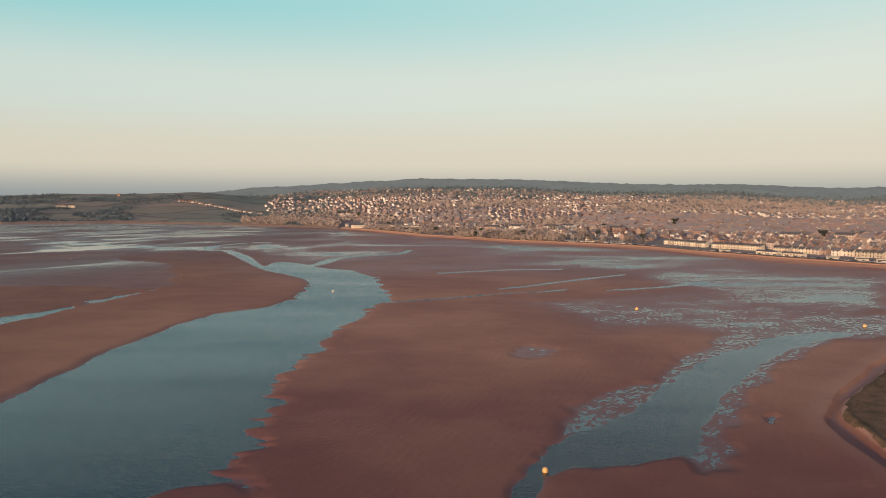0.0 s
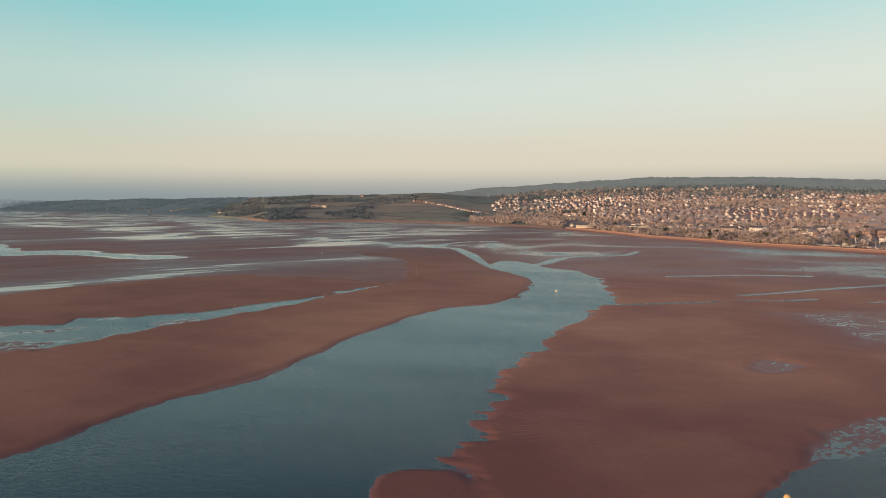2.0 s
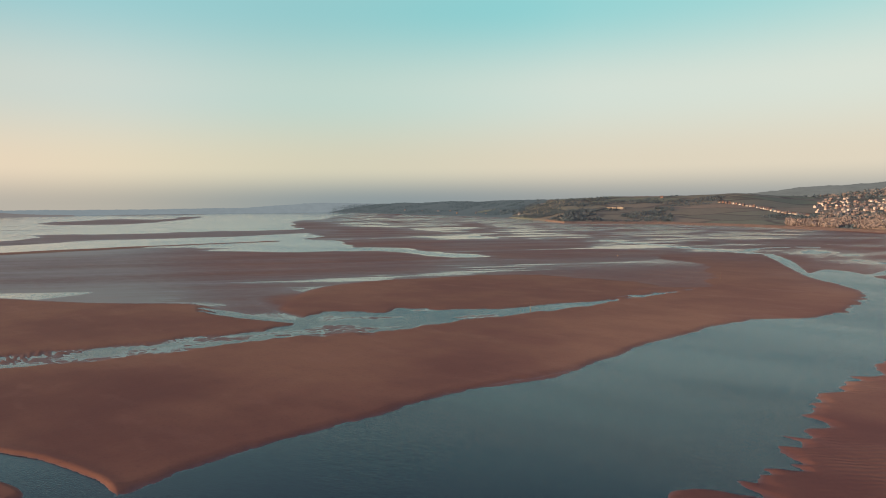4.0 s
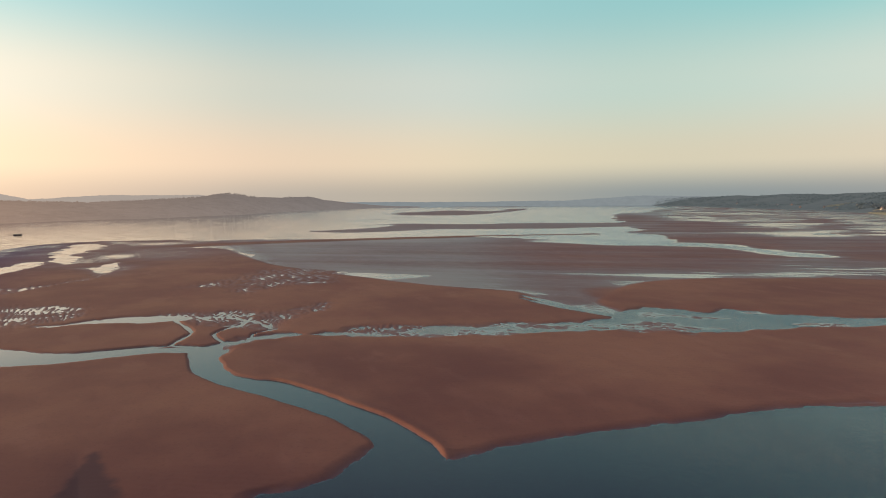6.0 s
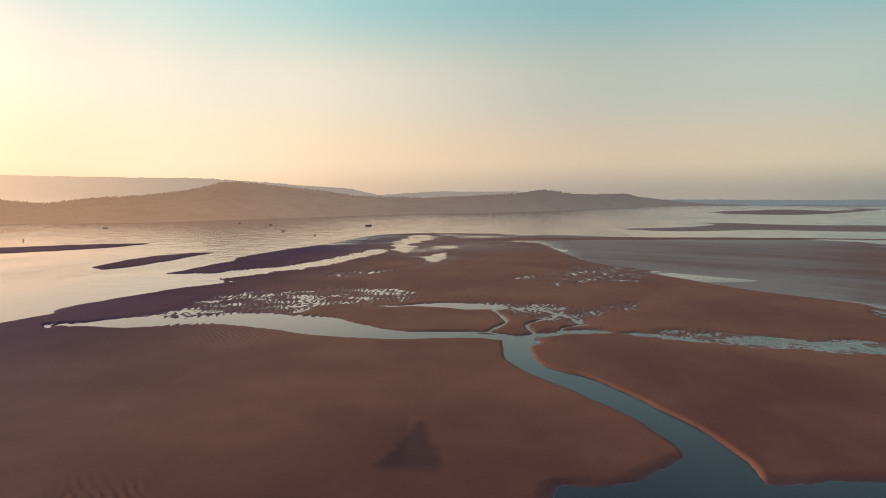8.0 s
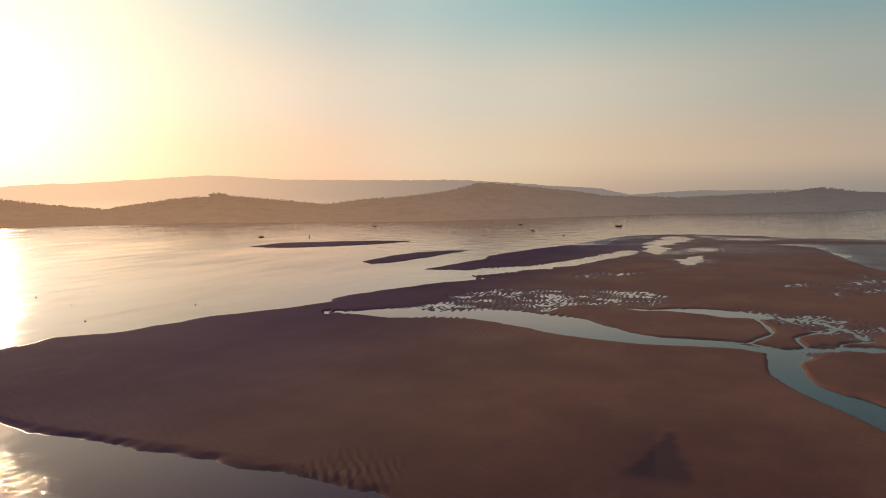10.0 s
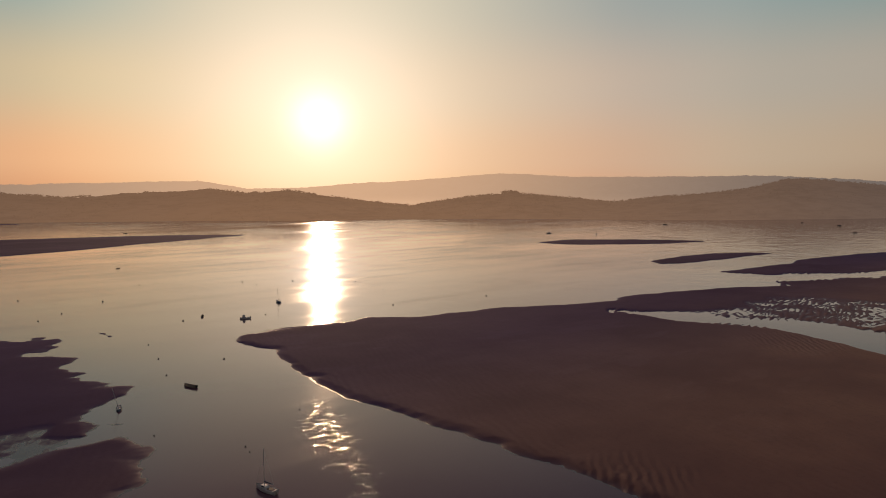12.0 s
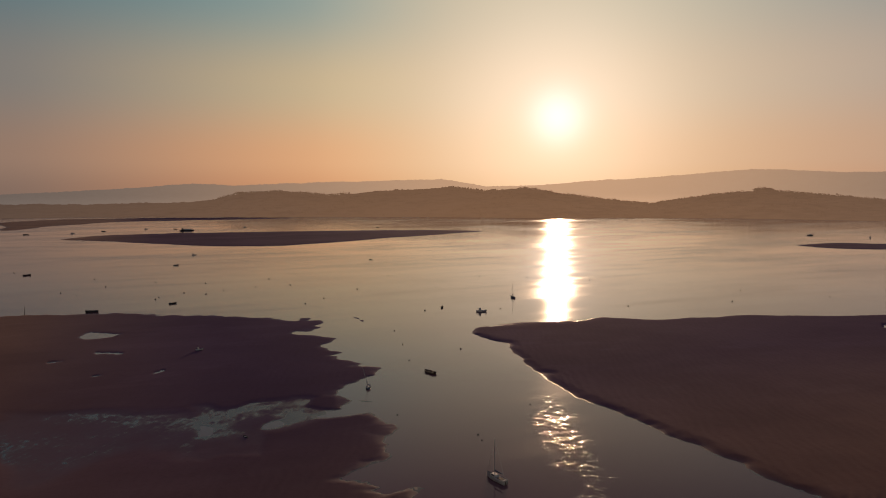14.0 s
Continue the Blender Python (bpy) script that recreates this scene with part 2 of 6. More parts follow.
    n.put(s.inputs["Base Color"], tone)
    n.put(s.inputs["Roughness"], n.math("ADD", n.math("MULTIPLY", n.step(height, 0.02, 0.26, 0.60, 0.95), n.math("SUBTRACT", 1.0, film)), n.math("MULTIPLY", n.math("MULTIPLY", film, n.math("SUBTRACT", 1.0, n.math("MULTIPLY", backlit_mud, 0.7))), n.step(split.outputs[0], -150.0, 60.0, 0.12, 0.24))))
    n.put(s.inputs["Specular IOR Level"], n.math("ADD", n.math("MULTIPLY", film, 0.25), n.math("MULTIPLY", n.step(height, 0.05, 0.4, 0.34, 0.30), n.math("SUBTRACT", 1.0, n.math("MULTIPLY", backlit_mud, 0.85)))))
    wave = n.add("ShaderNodeTexWave")
    n.put(wave.inputs["Vector"], n.stretch(geo, rot=(0, 0, 0.5)))
    for key, v in (("Scale", 0.12), ("Distortion", 9.0), ("Detail", 2.0), ("Detail Scale", 0.6)):
        wave.inputs[key].default_value = v
    rough = n.math("ADD", n.math("MULTIPLY", middle, 0.8), n.math("ADD", n.math("MULTIPLY", fine, 0.12), n.math("MULTIPLY", wave.outputs[1], 0.12)))
    relief = n.bump(rough, n.step(height, 0.05, 0.35, 0.06, 0.30), 0.6)
    # stretches of sharp ripple marks
    marks = n.add("ShaderNodeTexWave")
    n.put(marks.inputs["Vector"], n.stretch(geo, rot=(0, 0, 0.9)))
    for key, v in (("Scale", 0.15), ("Distortion", 5.0), ("Detail", 2.0), ("Detail Scale", 0.9)):
        marks.inputs[key].default_value = v
    where = 0.0
    for (px, py), reach in zip(RIPPLE_MARKS, (34.0, 26.0, 30.0, 17.0)):
        gap = n.add("ShaderNodeVectorMath", "LENGTH")
        n.put(gap.inputs[0], n.stretch(geo, loc=(-px / reach, -py / reach, 0), scale=(1 / reach, 1 / reach, 0)))
        where = n.math("MAXIMUM", where, n.step(n.math("ADD", gap.outputs[1], n.math("MULTIPLY", middle, 0.9)), 0.5, 1.5, 1.0, 0.0))
    marked = n.bump(marks.outputs[1], n.math("MULTIPLY", where, 0.5), 0.3)
    n.link(relief, marked.node.inputs["Normal"])
    relief = marked
    level = n.add("ShaderNodeMix")                      # standing water lies level
    level.data_type = "VECTOR"
    n.put(level.inputs[0], film), n.put(level.inputs[4], relief), n.put(level.inputs[5], (0.0, 0.0, 1.0))
    n.put(s.inputs["Normal"], level.outputs[1])
    return m


# middle of the gust, in axes turned so that y runs away from the sun
GUST_TURN, GUST_X, GUST_Y = -2.746, 32.0, 155.9


def water_material():
    m, n, s = material("estuary_water")
    geo = n.add("ShaderNodeNewGeometry").outputs["Position"]
    split = n.add("ShaderNodeSeparateXYZ")
    n.link(geo, split.inputs[0])
    # sunward veil glare painted into the seaward water as a warmer base colour
    shoal = n.mix(n.step(split.outputs[1], 90.0, 330.0), (0.011, 0.021, 0.032), (0.010, 0.115, 0.145))      # shallower and greener upstream
    n.put(s.inputs["Base Color"], n.mix(n.step(split.outputs[1], 20.0, -140.0), shoal, (0.165, 0.076, 0.092)))
    patch = n.noise(n.stretch(geo, scale=(0.8, 1.6, 1)), 0.006, 4)
    streak = n.noise(n.stretch(geo, rot=(0, 0, 0.45), scale=(0.35, 2.2, 1)), 0.02, 3)
    lee = n.math("MULTIPLY", n.step(split.outputs[0], -300.0, -600.0), n.step(split.outputs[1], 520.0, 220.0))
    breeze = n.math("MULTIPLY", n.step(split.outputs[1], -60.0, 220.0), n.math("SUBTRACT", 1.0, n.math("MULTIPLY", lee, 0.8)))
    ruffle = n.math("ADD", n.step(patch, 0.40, 0.62, 0.25, 1.0), n.math("MULTIPLY", breeze, 0.6))
    calm = n.math("ADD", n.step(patch, 0.35, 0.7, 0.07, 0.14), n.math("MULTIPLY", n.step(streak, 0.45, 0.65), 0.05))
    ripple = n.math("ADD", n.math("MULTIPLY", n.noise(n.stretch(geo, rot=(0, 0, 0.6), scale=(1, 2.2, 1)), 0.35, 3), 0.42),
                    n.math("MULTIPLY", n.noise(n.stretch(geo, rot=(0, 0, 0.3), scale=(1, 2.0, 1)), 1.6, 2), 0.42))
    # a gust of wind has raised short chop off the tip of the bank
    away = n.add("ShaderNodeVectorMath", "LENGTH")
    turned = n.stretch(geo, rot=(0, 0, GUST_TURN))
    n.put(away.inputs[0], n.stretch(turned, loc=(-GUST_X / 6.5, -GUST_Y / 33.0, 0), scale=(1 / 6.5, 1 / 33.0, 0)))
    ragged = n.math("ADD", away.outputs[1], n.math("MULTIPLY", n.math("SUBTRACT", n.noise(geo, 0.10, 4), 0.5), 2.6))
    gust = n.math("MULTIPLY", n.step(ragged, 0.25, 1.1, 1.0, 0.0), n.step(n.noise(n.stretch(turned, scale=(1.0, 1.8, 1)), 0.30, 3), 0.47, 0.62))
    sheltered = n.math("MULTIPLY", n.step(split.outputs[0], -120.0, -220.0), n.math("MULTIPLY", n.step(split.outputs[1], -280.0, -140.0), n.step(split.outputs[1], 170.0, 60.0)))
    calm = n.math("MULTIPLY", calm, n.math("SUBTRACT", 1.0, n.math("MULTIPLY", sheltered, 0.65)))
    waves = n.bump(n.math("MULTIPLY", ripple, ruffle), n.math("ADD", 0.10, n.math("MULTIPLY", breeze, 0.32)), 0.5)
    # the upper estuary is ruffled by the breeze
    open_water = n.math("MULTIPLY", n.step(split.outputs[1], -420.0, -120.0), n.step(split.outputs[0], -250.0, -600.0))
    off_sun = n.dot(geo, (math.cos(radians(126)), math.sin(radians(126)), 0.0))      # and so is the reach before the western hills
    reach = n.math("MULTIPLY", n.step(off_sun, -150.0, 220.0), n.step(split.outputs[0], -420.0, -620.0))
    open_water = n.math("MAXIMUM", open_water, reach)
    n.put(s.inputs["IOR"], n.math("ADD", 1.33, n.math("ADD", n.math("MULTIPLY", open_water, 1.2), n.step(split.outputs[1], -100.0, -260.0, 0.0, 0.17))))
    still = n.math("MULTIPLY", n.math("ADD", calm, n.math("MULTIPLY", breeze, 0.09)), n.step(gust, 0.0, 0.4, 1.0, 0.7))
    n.put(s.inputs["Roughness"], n.math("MULTIPLY", still, n.math("SUBTRACT", 1.0, n.math("MULTIPLY", reach, 0.7))))
    swell = n.bump(n.math("MULTIPLY", n.noise(geo, 0.035, 4), open_water), 1.0, 0.9)
    n.link(waves, swell.node.inputs["Normal"])
    chop = n.bump(n.math("MULTIPLY", n.math("SUBTRACT", n.noise(n.stretch(turned, scale=(0.8, 1.0, 1)), 1.9, 2, 0.5), 0.5), gust), 1.0, 0.26)
    n.link(swell, chop.node.inputs["Normal"])
    n.put(s.inputs["Normal"], chop)
    return m


def ground_cover(name, tones, scale, rough=0.95, deep=1.0):
    m, n, s = material(name)
    geo = n.add("ShaderNodeNewGeometry").outputs["Position"]
    a, b = n.noise(geo, scale, 4), n.noise(geo, scale * 12, 3)
    tone = n.ramp(a, [(0.3 + 0.4 * i / (len(tones) - 1), t) for i, t in enumerate(tones)])
    tone = n.mix(n.math("MULTIPLY", n.step(b, 0.4, 0.7), 0.5), tone, tuple(c * 0.55 for c in tones[0]))
    n.put(s.inputs["Base Color"], tone)
    s.inputs["Roughness"].default_value = rough
    s.inputs["Specular IOR Level"].default_value = 0.1
    n.put(s.inputs["Normal"], n.bump(n.math("ADD", a, n.math("MULTIPLY", b, 0.3)), 0.5, deep))
    return m


def field_material():
    """A patchwork of winter fields with dark hedges between them."""
    m, n, s = material("winter_fields")
    geo = n.add("ShaderNodeNewGeometry").outputs["Position"]
    wander = n.add("ShaderNodeTexNoise")
    n.put(wander.inputs["Vector"], geo)
    wander.inputs["Scale"].default_value = 0.006
    flat = n.stretch(n.plus(geo, n.scale(wander.outputs["Color"], 90.0)), rot=(0, 0, 0.4), scale=(1.0, 1.7, 0.0))
    cells, edges = n.add("ShaderNodeTexVoronoi"), n.add("ShaderNodeTexVoronoi")
    edges.feature = "DISTANCE_TO_EDGE"
    for v in (cells, edges):
        n.put(v.inputs["Vector"], flat)
        v.inputs["Scale"].default_value = 0.0042
    pick = n.add("ShaderNodeSeparateColor")
    n.link(cells.outputs["Color"], pick.inputs[0])
    # tones lifted to put the haze over the fields into their colour
    tone = n.ramp(pick.outputs[0], [(0.0, (0.195, 0.225, 0.170)), (0.35, (0.225, 0.245, 0.185)), (0.6, (0.30, 0.245, 0.195)), (0.85, (0.20, 0.205, 0.165)), (1.0, (0.25, 0.26, 0.20))])
    grain = n.noise(geo, 0.05, 4)
    tone = n.mix(n.math("MULTIPLY", n.step(grain, 0.4, 0.7), 0.35), tone, (0.17, 0.155, 0.125))
    tone = n.mix(n.step(edges.outputs["Distance"], 0.015, 0.06, 0.7, 0.0), tone, (0.105, 0.10, 0.092))
    n.put(s.inputs["Base Color"], tone)
    s.inputs["Roughness"].default_value = 0.95
    s.inputs["Specular IOR Level"].default_value = 0.1
    return m


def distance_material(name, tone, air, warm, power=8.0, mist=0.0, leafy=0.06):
    """Far wooded hills: their own tone, with the sunlit haze before them painted as emission, stronger towards the sun
    and low down.
    """
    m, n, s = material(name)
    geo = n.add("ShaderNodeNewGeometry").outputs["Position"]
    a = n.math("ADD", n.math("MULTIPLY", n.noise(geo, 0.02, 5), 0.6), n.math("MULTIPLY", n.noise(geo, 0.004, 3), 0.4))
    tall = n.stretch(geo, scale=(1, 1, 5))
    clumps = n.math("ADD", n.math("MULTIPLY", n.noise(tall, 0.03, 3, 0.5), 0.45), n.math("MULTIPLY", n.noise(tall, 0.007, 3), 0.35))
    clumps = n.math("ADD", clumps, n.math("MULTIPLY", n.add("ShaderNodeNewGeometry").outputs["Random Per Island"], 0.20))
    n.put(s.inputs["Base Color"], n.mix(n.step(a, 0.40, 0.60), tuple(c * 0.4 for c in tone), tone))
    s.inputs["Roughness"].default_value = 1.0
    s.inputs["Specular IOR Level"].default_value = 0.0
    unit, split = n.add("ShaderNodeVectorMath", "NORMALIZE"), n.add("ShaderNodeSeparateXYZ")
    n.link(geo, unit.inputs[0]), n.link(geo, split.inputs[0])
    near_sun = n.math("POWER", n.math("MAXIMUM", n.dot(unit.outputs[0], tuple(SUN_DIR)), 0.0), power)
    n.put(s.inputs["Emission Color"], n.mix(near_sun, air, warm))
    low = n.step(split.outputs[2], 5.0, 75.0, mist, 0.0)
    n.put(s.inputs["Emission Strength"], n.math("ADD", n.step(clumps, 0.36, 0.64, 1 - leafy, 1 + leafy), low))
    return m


SAND = sand_material()
WATER = water_material()
GRASS = ground_cover("marram_grass", [(0.10, 0.074, 0.044), (0.165, 0.11, 0.065), (0.25, 0.155, 0.095)], 0.25)
TOWN_GROUND = ground_cover("town_gardens", [(0.21, 0.19, 0.16), (0.265, 0.225, 0.20), (0.32, 0.265, 0.24)], 0.012)
FIELD = field_material()
# the glow in these materials stands for haze on the distance
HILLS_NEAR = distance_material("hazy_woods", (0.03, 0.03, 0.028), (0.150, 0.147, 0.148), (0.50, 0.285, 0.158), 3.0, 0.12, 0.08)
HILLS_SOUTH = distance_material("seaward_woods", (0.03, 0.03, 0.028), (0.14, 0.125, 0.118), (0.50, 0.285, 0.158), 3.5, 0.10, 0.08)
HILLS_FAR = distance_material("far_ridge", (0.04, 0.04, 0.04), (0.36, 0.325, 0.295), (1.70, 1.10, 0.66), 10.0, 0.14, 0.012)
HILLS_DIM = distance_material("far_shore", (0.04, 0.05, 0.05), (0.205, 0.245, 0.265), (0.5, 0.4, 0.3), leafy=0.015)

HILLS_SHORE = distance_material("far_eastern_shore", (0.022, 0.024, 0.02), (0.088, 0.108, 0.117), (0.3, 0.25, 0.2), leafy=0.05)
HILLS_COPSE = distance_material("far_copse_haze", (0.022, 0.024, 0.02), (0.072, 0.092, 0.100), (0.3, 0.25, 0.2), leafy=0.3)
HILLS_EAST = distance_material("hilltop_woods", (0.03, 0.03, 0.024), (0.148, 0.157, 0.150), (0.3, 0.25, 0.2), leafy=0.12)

# ---------------------------------------------------------------- plan of the shore
EAST_SHORE = [
    (-32.5, 648), (-26.5, 682), (-20.7, 731), (-16.5, 795), (-12.1, 835), (-5.4, 894), (1.6, 1025), (6.2, 1216),
    (8.5, 1312), (12.9, 1445), (19.3, 1658), (25.2, 1811), (32.3, 1853), (38.4, 2764), (45.2, 3540), (52, 4924),
]      # bearing, distance
EAST_SKY = [
    (-32.2, 0.88), (-29.9, 0.82), (-26.4, 0.97), (-22.5, 1.21), (-18.5, 1.16), (-14.3, 1.27), (-9.9, 1.47), (-5.3, 1.62), (-0.7, 1.72), (3.0, 1.63), (6.6, 1.44), (10.2, 1.20), (15.0, 0.95), (20.1, 0.75), (22.9, 0.65), (25.9, 0.68), (28.8, 0.54), (32.3, 0.40), (38.3, 0.27), (47.1, 0.12), (51.6, -0.06),
]        # bearing, elevation of the skyline
WEST_SHORE = [
    (69.9, 5000), (76, 3843), (84, 2716), (91.2, 2317), (94, 2317), (98.6, 2143), (107.4, 1832), (115.4, 1676),
    (122.5, 1685), (133.1, 1770), (140.6, 1780), (150.4, 1760), (168.7, 1981), (181, 2219), (188.1, 2234),
]
WEST_SKY = [
    (69.9, -0.32), (74.3, -0.21), (77.7, 0.03), (78.9, 0.25), (80.9, 0.17), (83.0, 0.23), (84.8, 0.51), (85.7, 0.52), (87.6, 0.21), (91.7, 0.00), (95.0, -0.12), (100.4, 0.05), (103.0, 0.47), (106.5, 0.83), (109.6, 1.18), (110.6, 1.13), (113.0, 0.53), (116.1, 0.13), (119.4, -0.06), (123.1, -0.46), (127.7, 0.03), (131.2, 0.33), (134.3, 0.08), (139.3, -0.66), (143.2, -0.26), (145.9, 0.16), (149.0, 0.63), (152.2, 0.42), (155.0, 0.71), (159.6, 0.49), (165.1, 0.15), (168.6, 0.48), (172.1, 0.31), (173.8, -0.22), (177.1, -0.44), (188.1, -0.48),
]
WEST_BACK = [
    (84.8, 0.20), (87.0, 0.41), (87.6, 0.44), (94.0, 0.43), (98.6, 0.18), (100.7, 0.67), (111.6, 1.46), (125.8, 1.57), (129.4, 1.81), (132.1, 1.90), (141.5, 1.25), (142.5, 1.28), (147.7, 0.85), (152.2, 0.78), (155.9, 1.40), (164.2, 1.19), (172.1, 0.93), (175.4, 1.05), (180.9, 0.62), (188.0, 0.23),
]

MAIN_CHANNEL = [
    (-134, 53.5), (-136.4, 69.9), (-136.1, 84.6), (-135.8, 100.8), (-134.4, 117.6), (-133.2, 136.4), (-131.5, 156.7),
    (-126.5, 174.7), (-121.9, 178.6), (-120.4, 192.4), (-129.1, 161.5), (-124, 174.6), (-121.3, 191.4),
    (-121.1, 216.1), (-121.9, 242.4), (-121.7, 260), (-118.3, 287.7), (-116.6, 311.2), (-108.2, 335.3),
    (-95.9, 350.5), (-87.7, 368.1), (-84, 404), (-88, 447), (-97, 483), (-116, 512), (-142, 549), (-174, 617),
    (-212, 700), (-236, 752), (-230, 754), (-196, 692), (-162, 610), (-147, 572), (-146, 612), (-128, 604),
    (-94, 555), (-75, 543), (-51, 497), (-37, 438), (-29.7, 394.3),
] + [
    (-27.8, 373), (-38.9, 347.1), (-38.8, 322.5), (-43.2, 299.8), (-43.8, 274.3), (-45, 250), (-48.2, 228.9),
    (-51, 211.2), (-51.2, 197.6), (-46.5, 186.8), (-44.8, 176.4), (-44.9, 167.5), (-41.9, 156.3), (-45.4, 148.1),
    (-46.6, 138.7), (-38.5, 135.5), (-33.9, 128.7), (-33.3, 125.6), (10, 60), (-60, 20), (-126.4, 13.2),
    (-131, 19.2), (-133.5, 26.3), (-137.3, 34.3), (-141.3, 39), (-144.9, 42.1),
]
ISLET = [
    (-52.5, 113), (-55.2, 120.9), (-55.6, 126.4), (-50.6, 130.4), (-43.9, 131.9), (-38.1, 130.2), (-34, 124.9),
    (-31, 117.6),
]
CREEK = [
    (-134.9, 53.5), (-150.3, 53.8), (-166.8, 50.7), (-180.4, 45.2), (-196.4, 39.1), (-212.2, 31.6), (-217, 25.3),
    (-225.5, 19.9), (-238.8, 17), (-255.4, 17), (-272.7, 18.9), (-280.4, 23.9), (-277.9, 20.4), (-275.1, 14.8),
    (-274.7, 9.2), (-241.7, 7.5), (-227, 10.2), (-211.5, 17.8), (-197.3, 26.1), (-182.9, 33.3), (-168.8, 39.3),
    (-154.5, 42.7), (-145.7, 43.2), (-129.9, 40.5),
]
ARM = [
    (-272.3, 16.7), (-279.2, 23.8), (-287.1, 33.8), (-288.5, 45.7), (-284.6, 61.8), (-277.5, 79.6), (-275.3, 98.8),
    (-275, 116.6), (-269.9, 132.6), (-265.2, 151.4), (-262.8, 171.8), (-267.9, 192.3), (-279.3, 206.5),
    (-282.9, 221.7), (-272.5, 232.2), (-258.1, 241.2), (-264.8, 254.1), (-243, 267.5), (-224.4, 286.6),
    (-213.7, 306.7), (-204.5, 334.3), (-193, 355), (-189, 379), (-200.6, 338.7), (-194, 367), (-184, 401),
    (-176, 429), (-178, 397), (-188, 356), (-192.7, 313.5), (-198.9, 283.8), (-207, 259.6), (-213.5, 231.4),
    (-217.1, 207.7), (-226.9, 192.1), (-238.1, 178.9), (-248, 167.9), (-217.4, 195.7), (-225.5, 184.6),
    (-238.4, 173.8), (-243.1, 151.4), (-246.9, 128.6), (-258.1, 97.3), (-272.9, 66.3), (-280.4, 46.8),
    (-277.6, 32.6), (-268.1, 22.8), (-255.2, 17.6),
]
LEFT_POOL = [
    (-284.2, -183.5), (-287.6, -171.5), (-284.7, -151.1), (-291.7, -133.2), (-295.1, -115.4), (-287, -95.9),
    (-278.2, -77.1), (-270, -59.3), (-266.3, -41.1), (-268.1, -23.8), (-271, -6.4), (-265.2, 9), (-269.4, 17.9),
    (-276.3, 9.3), (-281.4, -11.2), (-281.8, -29.6), (-287, -41.9), (-314.6, -69), (-319.7, -91), (-321.9, -115.2),
    (-310.6, -136.7), (-308.4, -160.9), (-297.8, -172.6), (-290.4, -187.4),
]
RIPPLES = [
    (-301.3, -173.4), (-319.1, -158.5), (-343.3, -151.4), (-383, -153), (-403, -136), (-408, -112), (-426, -89),
    (-420, -54), (-400, -32), (-362.6, -41.2), (-349.5, -62.3), (-344.3, -83.5), (-331.1, -83), (-319.6, -92.9),
    (-308, -123.8), (-296.8, -147.6),
]
BRANCHES = [
    (-348.9, -55.2), (-351.5, -42.8), (-359.6, -29.3), (-362.2, -14.8), (-357, -0.1), (-348.7, 9.8), (-340, 8.2),
    (-337.7, -5.6), (-344.1, -19.7), (-347.1, -33.9), (-344.5, -44.8),
]
BRANCH_FIELD = [
    (-363.1, -3.1), (-363.2, 17.7), (-359.7, 35.1), (-350.6, 51.5), (-367.7, 81.3), (-342.8, 78.6), (-319.8, 52.2),
    (-298.8, 41.9), (-303.5, 34.6), (-309.8, 27.7), (-319.8, 15.5), (-334.9, 8),
]
STREAK_A = [
    (-487, -228), (-497, -197), (-519, -185), (-547, -159), (-598, -140), (-674, -125), (-731, -111), (-693, -99),
    (-619, -114), (-554, -130), (-506, -151), (-478, -166), (-459, -179), (-443, -158), (-453, -184), (-470, -213),
]
STREAK_B = [
    (-484, -112), (-515, -99), (-520, -75), (-543, -61), (-578, -42), (-550, -44), (-519, -63), (-491, -79),
    (-473, -99),
]
POOL_N = [
    (-722, -97), (-881, -105), (-981, -97), (-1008, -72), (-878, -70), (-816, -85), (-692, -77), (-714, -91),
]
POOL_M = [
    (-609, -48), (-669, -48), (-689, -35), (-643, -34), (-598, -40),
]
POOL_FIELD = [
    (-686, -93), (-917, -110), (-1039, -74), (-853, -33), (-608, -29), (-568, -45), (-652, -78),
]
SPOTS = [
    (-468, 11), (-515, 46), (-555, 72), (-561, 101), (-514, 122), (-452, 107), (-448, 81), (-433, 57), (-413, 40),
    (-453, 37),
]
WET_FLAT = [
    (-874, 28), (-827, 68), (-722, 74), (-609, 87), (-539, 108), (-476, 132), (-413, 157), (-365, 188),
    (-319, 187.9), (-277, 188.4), (-261.8, 194.1), (-280.9, 208.2), (-307.8, 213.1), (-343, 245), (-366, 290),
    (-366, 351), (-335, 386), (-310, 425), (-264, 418), (-237, 434), (-211, 426), (-208, 372), (-190, 414),
    (-167, 445), (-190, 518), (-249, 605), (-365, 719), (-495, 806), (-637, 871), (-932, 1016), (-1506, 1286),
    (-2240, 1652), (-2255, 1670), (-1523, 948), (-1275, 658), (-1151, 482), (-988, 284), (-923, 159), (-899, 69),
]
